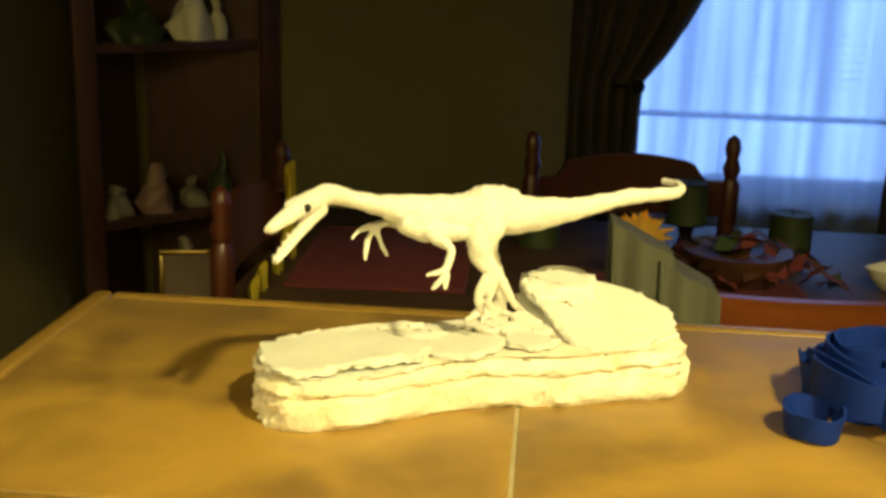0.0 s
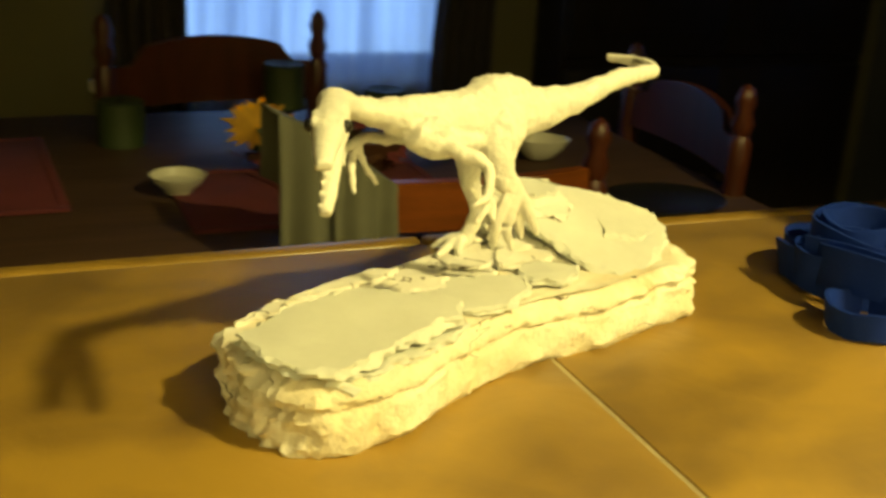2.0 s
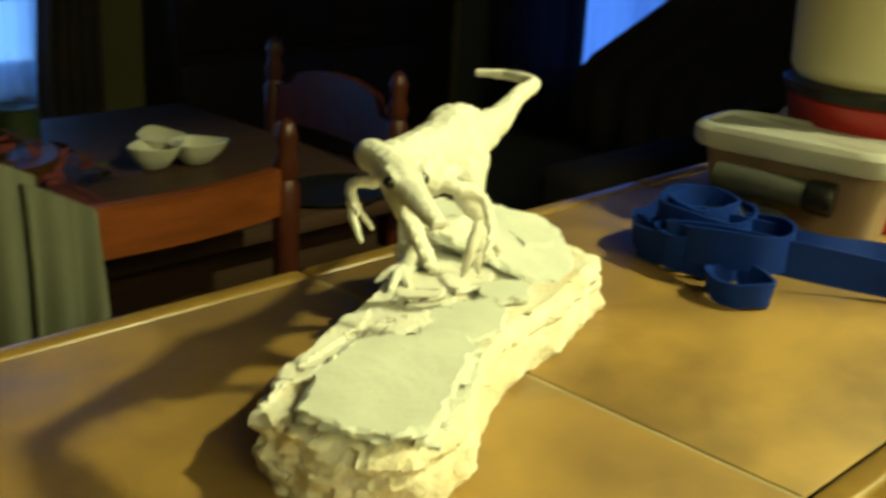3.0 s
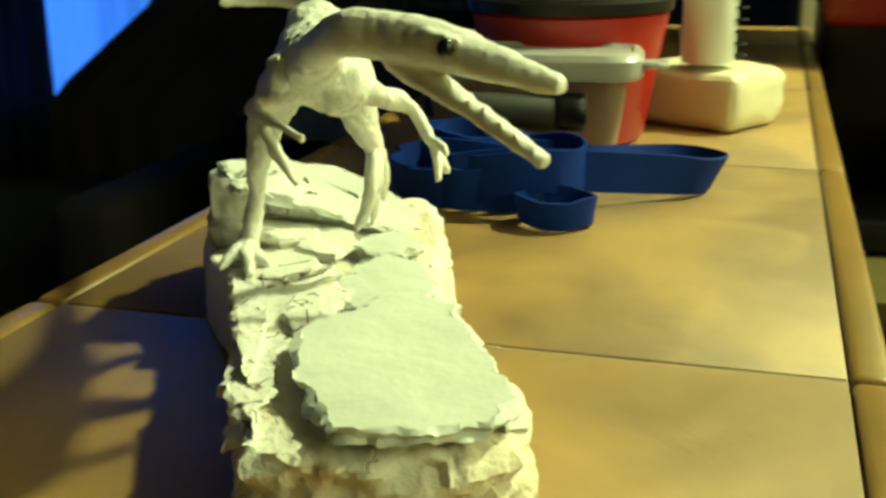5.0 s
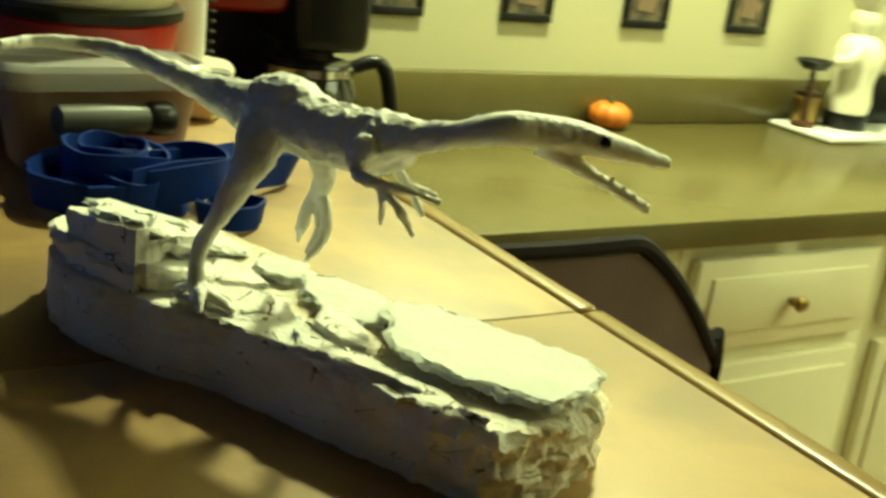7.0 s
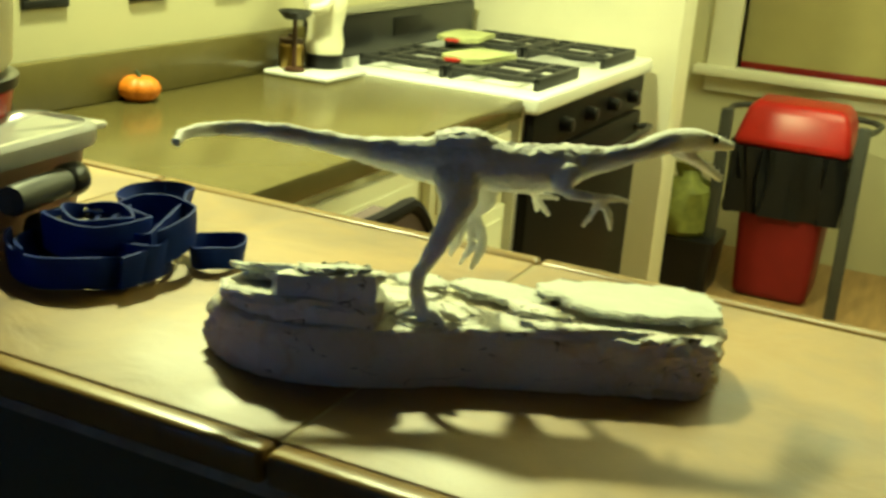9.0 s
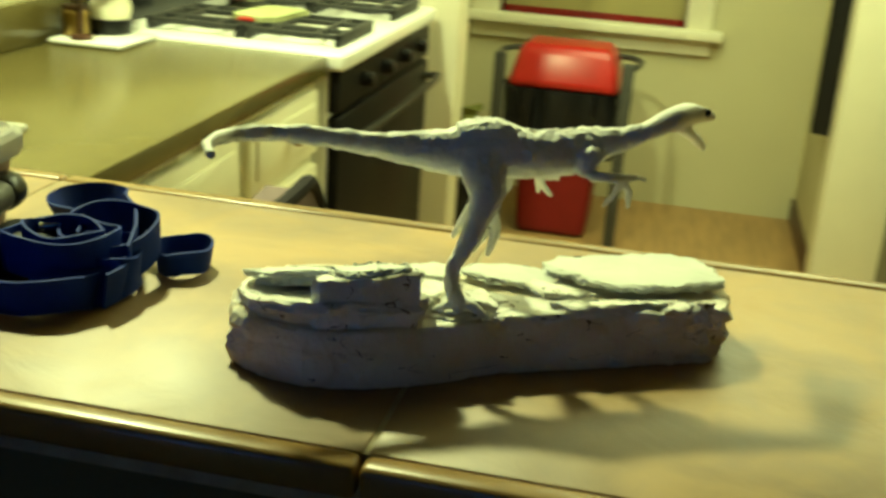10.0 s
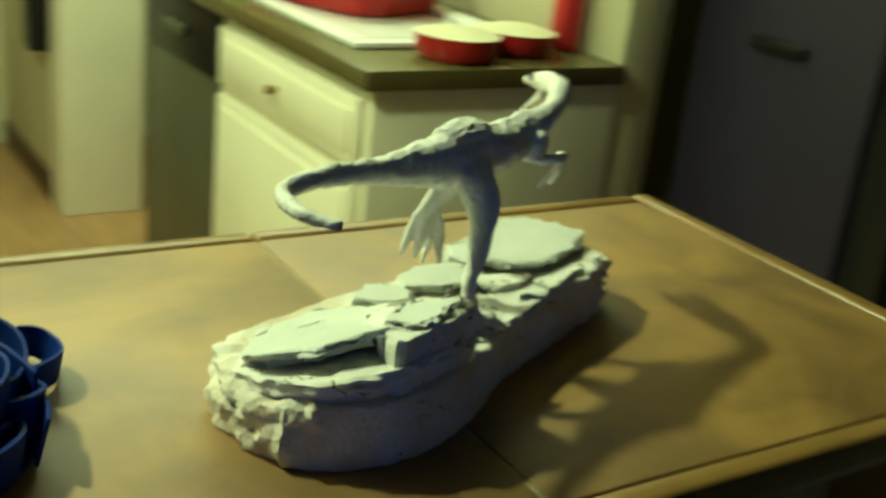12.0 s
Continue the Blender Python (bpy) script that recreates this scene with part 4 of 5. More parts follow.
tray = thing("serving_tray", "white tray on the worktop", "tray")
part("plate", box(.95, 1.105, -1.585, -1.42, KZ + .001, KZ + .012, .005), WHITE, tray)
figurine(1.035, -1.545, KZ + .0125)
pan = thing("small_pan", "small black pan on a wooden peg over the tray", "pan", m=pose(1.045, -1.445, KZ + .0125))
part("peg", lathe([(0, 0), (.022, 0), (.022, .006), (.005, .010), (.005, .105), (0, .105)], 14), SHELFWOOD, pan)
part("bowl", lathe([(0, .105), (.022, .107), (.036, .122), (.034, .124), (.02, .112), (0, .11)], 24), BLACK, pan)
jar = thing("storage_jar", "small ochre lidded jar on the tray", "jar", m=pose(1.075, -1.480, KZ + .0125))
part("body", lathe([(0, 0), (.024, 0), (.027, .006), (.027, .046), (.022, .052), (0, .052)], 24), BRASS, jar)
part("lid", lathe([(0, .052), (.025, .052), (.025, .060), (.008, .064), (.008, .070), (0, .072)], 24), SHELFWOOD, jar)


def trash_bin():
    ob = thing("trash_bin", "red trash bin with a red lid over a black bag", "trash bin", m=pose(.289, -3.44, FLOOR) @ Matrix.Diagonal((.92, 1, 1, 1)))
    bm = box(-.165, .165, -.13, .13, .002, .52, .03, seg=3)
    for v in bm.verts:
        f = .84 + .16 * v.co.z / .52
        v.co.x, v.co.y = v.co.x * f, v.co.y * f
    part("body", bm, BINRED, ob)
    part("bag", prism([(-.20, -.14), (-.05, -.15), (.20, -.14), (.225, 0), (.20, .145), (.04, .155), (-.20, .15), (-.225, 0)], .31, .54, jag=.04, sub=10), BAG, ob, "black plastic bag folded over the rim")
    bm = box(-.215, .215, -.155, .155, .535, .685, .035, seg=5)
    for v in bm.verts:
        k = max(0.0, (v.co.z - .55) / .135)
        v.co.x *= 1 - .20 * k
        v.co.y *= 1 - .30 * k
        v.co.z += .012 * (1 - (v.co.x / .215) ** 2)
    part("lid", bm, RED, ob, "domed red lid")
    for sx in (-1, 1):
        part("frame_leg", box(sx * .240 - .022, sx * .240 + .022, .145, .175, .001, .66, .006), FRAMEGREY, ob)
    part("frame_bar", rod([(-.240, .16, .63), (-.240, -.16, .63), (.240, -.16, .63), (.240, .16, .63)], .011), FRAMEGREY, ob)
    return ob


FRAMEGREY = material("dark_grey_frame", (0.05, 0.05, 0.045), 0.5, vary=0.2, scale=12, grain=150, bump=0.05)
SACKGREEN = material("yellow_green_cloth", (0.20, 0.21, 0.04), 0.7, vary=0.4, scale=20, grain=200, bump=0.3)
BINRED = material("dull_red_plastic", (0.20, 0.010, 0.010), 0.45, vary=0.15, scale=10, grain=150, bump=0.03, spec=0.3)
BAG = material("black_bag", (0.010, 0.010, 0.011), 0.35, vary=0.1, scale=18, grain=60, bump=0.35, depth=0.006, spec=0.25)
trash_bin()


crate = thing("black_crate", "low black plastic crate on the kitchen floor", "crate", m=pose(.62, -3.32, FLOOR))
part("body", soft_box(((.12, .10, .001), (.13, .11, .01), (.145, .12, .20), (.135, .11, .202)), .03), BLACK, crate)
sack = thing("green_bag", "crumpled yellow-green bag lying in the crate", "bag", m=pose(.61, -3.29, FLOOR + .202))
bm = lathe([(0, 0), (.075, 0), (.095, .03), (.098, .10), (.080, .17), (.045, .20), (.030, .23), (.040, .25), (0, .25)], 32)
for v in bm.verts:
    if v.co.z > .001:
        k = noise.noise_vector(v.co * 22)
        v.co += Vector((k.x, k.y, k.z * .6)) * .028
part("cloth", bm, SACKGREEN, sack)


def kitchen_window():
    ob = thing("window_1", "white framed window with a drawn pale shade", "window", kind="structure")
    y = END_Y
    bm = bmesh.new()
    for a in ((-.20, .74, -.455, -.375), (-.20, -.10, -.375, .98), (.63, .74, -.375, .98), (-.20, .74, .98, 1.08)):
        box(a[0], a[1], y - .10, y + .025, a[2], a[3], .004, bm)
    part("window_frame", bm, TRIM, ob)
    part("window_sill", box(-.24, .78, y - .02, y + .075, -.392, -.356, .006), TRIM, ob)
    part("shade", box(-.095, .625, y - .06, y - .055, -.335, .95, .001), SHADE, ob, "pale yellow roller shade")
    part("shade_hem", box(-.095, .625, y - .066, y - .050, -.373, -.335, .003), DARKRED, ob, "dark red hem")
    return ob


SHADE = material("shade_cloth", (0.42, 0.36, 0.16), 0.8, vary=0.1, scale=6, grain=300, bump=0.2)
kitchen_window()
slab("door_jamb", -.86, -.600, -3.20, -3.06, FLOOR, CEIL, TRIM, .005, "white painted door jamb")
slab("wall_hall", -.80, -.612, END_Y, -3.20, FLOOR, CEIL, CREAM, .002, "cream painted wall beside the kitchen window")
slab("baseboard", -.612, -.600, END_Y, -3.20, FLOOR, FLOOR + .09, SHELFWOOD, .003, "dark wooden baseboard")
towel = thing("hanging_cloth", "dark cloth hanging from the wall by the door", "towel")
bm = prism([(-.606, -3.36), (-.560, -3.37), (-.548, -3.25), (-.604, -3.235)], -.57, .25, jag=.006, sub=8)
part("cloth", bm, BAG, towel)

# sink side
for y0, y1 in ((-1.985, -1.262),):
    cabinet_unit(-.700, -1.262, y0 + .001, y1 - .001, 1, "cream painted base cabinet under the sink worktop", "base cabinets under the sink")
dw = thing("dishwasher", "dark dishwasher front under the worktop", "dishwasher")
DISHGREY = material("grey_olive_enamel", (0.085, 0.085, 0.050), 0.4, vary=0.15, scale=6, grain=120, bump=0.04)
part("body", box(-1.25, -.712, -2.49, -1.988, FLOOR + .02, KZ - .04, .004), BLACK, dw)
part("door", box(-.710, -.69, -2.485, -1.993, FLOOR + .12, KZ - .20, .006), DISHGREY, dw)
part("control_panel", box(-.710, -.686, -2.485, -1.993, KZ - .196, KZ - .05, .006), BLACK, dw, "black control panel")
part("latch", box(-.685, -.665, -2.30, -2.18, KZ - .135, KZ - .105, .006), DISHGREY, dw)
part("kick_plate", box(-.730, -.715, -2.485, -1.993, FLOOR, FLOOR + .115, .002), BLACK, dw)
slab("worktop_west", -1.265, -.675, -2.50, -1.250, KZ - .038, KZ, WORKTOP, .004, "brown-grey laminate worktop")
slab("wall_kitchen_west", -1.38, -1.268, -3.07, -1.27, FLOOR, CEIL, CREAM, .004, "cream painted wall behind the sink")
sink = thing("sink", "white enamel sink set in the worktop", "sink")
bm = bmesh.new()
for a in ((-1.18, -.740, -2.06, -2.01), (-1.18, -.740, -1.47, -1.42), (-1.18, -1.12, -2.01, -1.47), (-.790, -.740, -2.01, -1.47)):
    box(a[0], a[1], a[2], a[3], KZ + .001, KZ + .014, .004, bm)
part("rim", bm, WHITE, sink)
part("basin", box(-1.12, -.790, -2.01, -1.47, KZ + .001, KZ + .003, 0), WHITE, sink)


def red_dish(x, y, r, h):
    ob = thing("red_dish", "red glazed dish with a pale lid on the worktop", "dish", "red dishes by the sink", m=pose(x, y, KZ))
    part("body", lathe([(0, .001), (r * .8, .001), (r * .95, h * .3), (r, h), (r * .96, h), (r * .9, h * .35), (0, h * .3)], 32), RED, ob)
    part("lid", lathe([(0, h + .012), (r * .5, h + .010), (r * 1.02, h), (r * .98, h - .002), (0, h - .002)], 32), CREAMPLASTIC, ob)
    return ob


red_dish(-.912, -1.340, .082, .048)
red_dish(-1.080, -1.385, .080, .046)


def dish_basin():
    ob = thing("dish_basin", "red plastic washing-up basin standing in the sink", "basin", m=pose(-.965, -1.93, KZ + .003, 0, 0, 24))
    part("body", soft_box(((.13, .17, .001), (.15, .19, .004), (.175, .215, .075), (.185, .225, .078), (.186, .226, .072), (.190, .230, .072), (.190, .230, .080), (.186, .226, .083), (.172, .212, .083), (.166, .206, .075), (.142, .182, .012), (.01, .01, .010)), .07), RED, ob)
    for sy in (-1, 1):
        part("handle", box(-.05, .05, sy * .245 - .016, sy * .245 + .016, .066, .078, .006), RED, ob).matrix_world = ob.matrix_world.copy()
    return ob


dish_basin()


def saucepan():
    ob = thing("saucepan", "dark saucepan soaking in the red basin", "saucepan", m=pose(-1.00, -1.96, KZ + .016, 0, 0, 200))
    part("body", lathe([(0, .001), (.085, .001), (.095, .01), (.098, .085), (.101, .088), (.096, .088), (.090, .012), (0, .008)], 32), IRON, ob)
    part("handle", rod([(.098, 0, .078), (.15, 0, .090), (.20, 0, .098)], .009), BLACK, ob, "black plastic handle")
    return ob


saucepan()


def plate_stack(x, y, n):
    for k in range(n):
        ob = thing("plate", "dark glazed plate stacked beside the sink", "plate", "plates by the sink", m=pose(x + .003 * (k % 2), y, KZ + .0005 + .011 * k))
        part("dish", lathe([(0, .001), (.05, .001), (.055, .004), (.088, .013), (.089, .015), (.085, .0145), (.05, .007), (0, .006)], 30), DARKRED, ob)


plate_stack(-1.165, -2.27, 3)
bottle = thing("soap_bottle", "green washing-up liquid bottle by the sink", "bottle", m=pose(-.775, -2.130, KZ))
part("body", lathe([(0, .001), (.028, .001), (.03, .01), (.03, .11), (.012, .14), (.012, .15), (0, .15)], 20), material("green_soap", (0.12, 0.38, 0.03), 0.3), bottle)
part("cap", lathe([(0, .15), (.014, .15), (.012, .18), (0, .182)], 16), WHITE, bottle)
mug = thing("red_bottle", "red bottle standing by the sink", "bottle", m=pose(-1.222, -1.407, KZ))
part("body", lathe([(0, .001), (.03, .001), (.032, .01), (.032, .13), (.014, .17), (.014, .2), (0, .2)], 20), RED, mug)

fr = thing("refrigerator", "dark slate-blue refrigerator with a handle", "refrigerator")
part("body", box(-2.15, -1.44, -1.25, -.80, FLOOR + .02, .72, .01), FRIDGE, fr)
part("door", box(-2.15, -1.45, -.797, -.70, FLOOR + .04, .72, .01), BLACK, fr)
part("handle", box(-1.437, -1.42, -1.09, -.96, -.095, -.070, .006), BLACK, fr)


PIPING = material("dark_piping_cloth", (0.022, 0.017, 0.020), 0.9, vary=0.2, scale=30, grain=400, bump=0.3, spec=0.2)


def bar_chair():
    ob = thing("upholstered_chair", "purple-brown upholstered chair with dark piping beside the bar", "chair", m=pose(.212, -.272, 0, 0, 0, 90))
    w, top, bot = .205, -.042, -.55

    def crest(x):
        return top - 1.9 * max(0.0, abs(x) - .07) ** 1.35

    bm = bmesh.new()
    fr_, bk = [], []
    for i in range(49):
        x = (-1 + i / 24) * (w - .008)
        b = -.03 * (x / w) ** 2
        fr_.append([bm.verts.new((x, b - .020 + .006 * math.sin(k / 6 * 3.14), bot + (crest(x) - .008 - bot) * k / 6)) for k in range(7)])
        bk.append([bm.verts.new((x, b + .020 - .006 * math.sin(k / 6 * 3.14), bot + (crest(x) - .008 - bot) * k / 6)) for k in range(7)])
    for rows, flip in ((fr_, False), (bk, True)):
        for a, b in zip(rows, rows[1:]):
            for k in range(6):
                bm.faces.new((a[k], b[k], b[k + 1], a[k + 1]))
    for a, b, c, d in zip(fr_, fr_[1:], bk, bk[1:]):
        bm.faces.new((a[-1], b[-1], d[-1], c[-1]))
        bm.faces.new((b[0], a[0], c[0], d[0]))
    for a, c in ((fr_[0], bk[0]), (fr_[-1], bk[-1])):
        for k in range(6):
            bm.faces.new((a[k], a[k + 1], c[k + 1], c[k]))
    bmesh.ops.recalc_face_normals(bm, faces=bm.faces[:])
    part("backrest", bm, BROWNCLOTH, ob)
    for sy in (1,):
        line = [((-1 + i / 16) * w, sy * .018 - .03 * (-1 + i / 16) ** 2, crest((-1 + i / 16) * w)) for i in range(33)]
        part("piping", rod([(-w, sy * .018 - .03, bot), *line, (w, sy * .018 - .03, bot)], .007, 2, 8), PIPING, ob, "dark piping")
    part("seat", box(-.21, .21, -.33, .0, -.62, -.54, .03, seg=3), BROWNCLOTH, ob)
    for sx in (-1, 1):
        for y in (-.30, -.03):
            part("leg", rod([(sx * .18, y, -.61), (sx * .19, y, FLOOR)], .016), BLACK, ob)
    return ob


bar_chair()


# ---- dining room ----
def dining_chair(m, label, mat=WOOD, rail=None, flat=False):
    """Faces +y: a back with two turned posts and two shaped rails, a seat and four legs; origin on the floor."""
    ob = thing("dining_chair", label, "chair", "chairs round the dining table", m=m)
    H = .965
    for sx in (-1, 1):
        x = sx * .205
        part("post", lathe([(0, 0), (.016, 0), (.019, .1), (.019, .43), (.021, .47), (.017, .52), (.019, .80), (.020, .86), (.013, .875), (.019, .895), (.012, .915), (.017, .935), (.012, .955), (0, H)], 16, at=(x, 0, 0)), mat, ob)
        part("leg", lathe([(0, 0), (.014, 0), (.02, .2), (.017, .3), (.021, .42), (0, .42)], 14, at=(sx * .19, .40, 0)), mat, ob)
    pts = []
    for i in range(33):
        u = -1 + 2 * i / 32
        k = max(0.0, min(1.0, (abs(u) - .66) / .16))
        pts.append((u * .19, .893 if flat else .903 + .014 * (1 - min(1, abs(u) / .66) ** 2) - .034 * k * k * (3 - 2 * k)))
    for z_low, up, name in ((.825 if flat else .795, pts, "top_rail"), (.60, [(x, .665 + .02 * (1 - (x / .19) ** 2)) for x, _ in pts], "lower_rail")):
        bm = bmesh.new()
        a = [[bm.verts.new((x, y - .025 * (1 - (x / .19) ** 2), z)) for x, z in up] for y in (-.009, .009)]
        b = [[bm.verts.new((x, y - .025 * (1 - (x / .19) ** 2), z_low)) for x, z in up] for y in (-.009, .009)]
        for i in range(32):
            bm.faces.new((b[0][i], b[0][i + 1], a[0][i + 1], a[0][i]))
            bm.faces.new((b[1][i + 1], b[1][i], a[1][i], a[1][i + 1]))
            bm.faces.new((a[0][i], a[0][i + 1], a[1][i + 1], a[1][i]))
            bm.faces.new((b[0][i + 1], b[0][i], b[1][i], b[1][i + 1]))
        bm.faces.new((b[0][0], a[0][0], a[1][0], b[1][0]))
        bm.faces.new((a[0][-1], b[0][-1], b[1][-1], a[1][-1]))
        part(name, bm, rail or mat, ob)
    for i in range(5):
        x = -.12 + .06 * i
        part("spindle", rod([(x, -.015, .45), (x, -.02, .61)], .007, 2, 8), mat, ob)
    part("seat", box(-.215, .215, .0, .43, .42, .455, .012), mat, ob)
    for sx in (-1, 1):
        part("stretcher", rod([(sx * .197, .0, .18), (sx * .19, .40, .18)], .009, 2, 8), mat, ob)
    return ob


def dining_table():
    ob = thing("dining_table", "dark wooden dining table with a bare top", "table")
    part("tabletop", box(-.52, .98, 1.03, 1.86, TABLE - .03, TABLE, .008), TABLEWOOD, ob)
    part("apron", box(-.46, .90, 1.10, 1.78, TABLE - .12, TABLE - .031, .003), TABLEWOOD, ob)
    for x in (-.44, .88):
        for y in (1.12, 1.76):
            part("leg", lathe([(0, FLOOR), (.025, FLOOR), (.03, FLOOR + .1), (.022, FLOOR + .2), (.036, FLOOR + .45), (.03, FLOOR + .6), (.04, TABLE - .12), (0, TABLE - .12)], 16, at=(x, y, 0)), TABLEWOOD, ob)
    return ob


dining_table()
dining_chair(pose(.355, .917, FLOOR) @ Matrix.Diagonal((1, 1, .98, 1)), "orange-brown wooden dining chair drawn up to the table", WOOD, RAILWOOD, flat=True)
dining_chair(pose(.184, 1.695, FLOOR, 0, 0, 187) @ Matrix.Diagonal((1, 1, 1.01, 1)), "dark wooden dining chair with turned posts by the window")
dining_chair(pose(-.487, 1.255, FLOOR, 0, 0, -89) @ Matrix.Diagonal((1.04, 1, 1, 1)), "dark wooden dining chair with a yellow cloth over it")
dining_chair(pose(.975, 1.325, FLOOR, 0, 0, 85) @ Matrix.Diagonal((1, 1, .976, 1)), "dark wooden dining chair at the table's end")


def placemat(x0, x1, y0, y1, turn=0):
    ob = thing("placemat", "maroon cloth placemat on the dining table", "placemat", "placemats on the table")
    cx, cy = (x0 + x1) / 2, (y0 + y1) / 2
    ob.matrix_world = pose(cx, cy, TABLE, 0, 0, turn)
    part("cloth", box(x0 - cx, x1 - cx, y0 - cy, y1 - cy, .001, .005, .002), MAROON, ob)
    w, d = (x1 - x0) / 2, (y1 - y0) / 2
    for a in ((-w, w, -d, -d + .014), (-w, w, d - .014, d), (-w, -w + .014, -d + .0145, d - .0145), (w - .014, w, -d + .0145, d - .0145)):
        part("hem", box(a[0], a[1], a[2], a[3], .0052, .0072, .0008), MAROON, ob)


placemat(-.44, -.125, 1.232, 1.66, 2)
placemat(.035, .47, 1.10, 1.40)


GLAZED = material("cream_glazed_china", (0.55, 0.53, 0.43), 0.25, vary=0.06, scale=10, grain=100, bump=0.02)


def bowl(x, y, r, h, label="white ceramic bowl on the table"):
    ob = thing("bowl", label, "bowl", "bowls on the table", m=pose(x, y, TABLE + .005))
    part("body", lathe([(0, .001), (r * .45, .001), (r * .5, .006), (r * .85, h * .6), (r, h), (r * .96, h), (r * .8, h * .6), (r * .4, .014), (0, .012)], 36), GLAZED, ob)


tray_dark = thing("oval_tray", "black oval tray lying on the dining table", "tray", m=pose(.80, 1.10, TABLE))
bm = lathe([(0, .001), (.10, .001), (.115, .008), (.112, .010), (.098, .005), (0, .005)], 40)
for v in bm.verts:
    v.co.y *= .75
part("plate", bm, BLACK, tray_dark)
bowl(.045, 1.29, .044, .030, "white ceramic bowl on the dining table")
def leaf_dish():
    """Three pointed bowls that meet in the middle."""
    ob = thing("three_part_dish", "white ceramic dish of three joined pointed bowls", "dish", m=pose(.680, 1.415, TABLE) @ Matrix.Scale(.9, 4))
    for k, turn in enumerate((80, 200, 320)):
        bm = lathe([(0, .004), (.018, .001), (.026, .006), (.042, .026), (.052, .046), (.050, .047), (.039, .028), (.020, .012), (0, .010)], 36)
        for v in bm.verts:
            a = math.atan2(v.co.y, v.co.x)
            f = 1 + .32 * max(0.0, math.cos(a)) ** 3
            v.co.x, v.co.y = v.co.x * f, v.co.y * (.92 if v.co.x > 0 else 1)
            v.co.z *= 1 + .12 * max(0.0, math.cos(a)) ** 4
        part("bowl", bm, GLAZED, ob).matrix_world = pose(.680, 1.415, TABLE, 0, 0, turn) @ Matrix.Scale(.9, 4) @ Matrix.Translation((.047, 0, .001))
    return ob


leaf_dish()


def candle(x, y, z, r, h):
    ob = thing("candle", "dark green pillar candle", "candle", "candles on the table", m=pose(x, y, z))
    part("wax", lathe([(0, 0), (r, 0), (r, h - .004), (r - .004, h), (r * .6, h - .004), (0, h - .006)], 28), GREENWAX, ob)
    part("wick", rod([(0, 0, h - .006), (.001, 0, h + .006)], .0012, 2, 6), BLACK, ob)


candle(.50, 1.635, TABLE, .042, .085)
holder = thing("candle_holder", "dark wooden candle holder on the table", "candle holder", m=pose(.29, 1.60, TABLE) @ Matrix.Diagonal((.9, .9, .5, 1)))
part("stand", lathe([(0, .001), (.05, .001), (.052, .012), (.02, .03), (.014, .08), (.02, .115), (.045, .125), (.045, .13), (0, .13)], 24), BLACK, holder)
candle(.29, 1.60, TABLE + .065, .038, .080)
candle(.0, 1.62, TABLE, .042, .08)


def flowers(x, y, z):
    ob = thing("silk_flower", "orange silk flower in a table arrangement", "flower", m=pose(x, y, z))
    for ring, (n, r, up, name, mat) in enumerate(((15, .058, .25, "outer_petals", PALEPETAL), (12, .044, .6, "petals", PETAL), (10, .030, 1.1, "inner_petals", PETAL))):
        bm = bmesh.new()
        for i in range(n):
            a = 2 * math.pi * (i + ring * .4) / n + random.uniform(-.08, .08)
            d = Vector((math.cos(a), math.sin(a), 0))
            L = r * random.uniform(.85, 1.1)
            s = Vector((-d.y, d.x, 0)) * .0085
            o = Vector((0, 0, .010 * ring))
            u = Vector((0, 0, L * up * .5))
            v = [bm.verts.new(o + d * .006 + s * .4), bm.verts.new(o + d * L * .6 + s + u * .7), bm.verts.new(o + d * L + u), bm.verts.new(o + d * L * .6 - s + u * .7), bm.verts.new(o + d * .006 - s * .4)]
            bm.faces.new(v)
        part(name, bm, mat, ob)
    part("centre", lathe([(0, 0), (.012, .004), (.014, .022), (.008, .032), (0, .034)], 14), PETAL, ob)
    part("stem", rod([(0, 0, 0), (.02, .03, -.06), (.03, .06, TABLE - z)], .003, 3, 6), GREENWAX, ob)
    ob.rotation_euler = (radians(-60), 0, 0)


PALEPETAL = material("pale_yellow_petals", (0.75, 0.40, 0.07), 0.8, vary=0.3, scale=30, grain=200, bump=0.2)
PETAL = material("orange_petals", (0.75, 0.25, 0.02), 0.8, vary=0.3, scale=30, grain=200, bump=0.2, second=(0.75, 0.42, 0.05))
flowers(.178, 1.325, -.226)


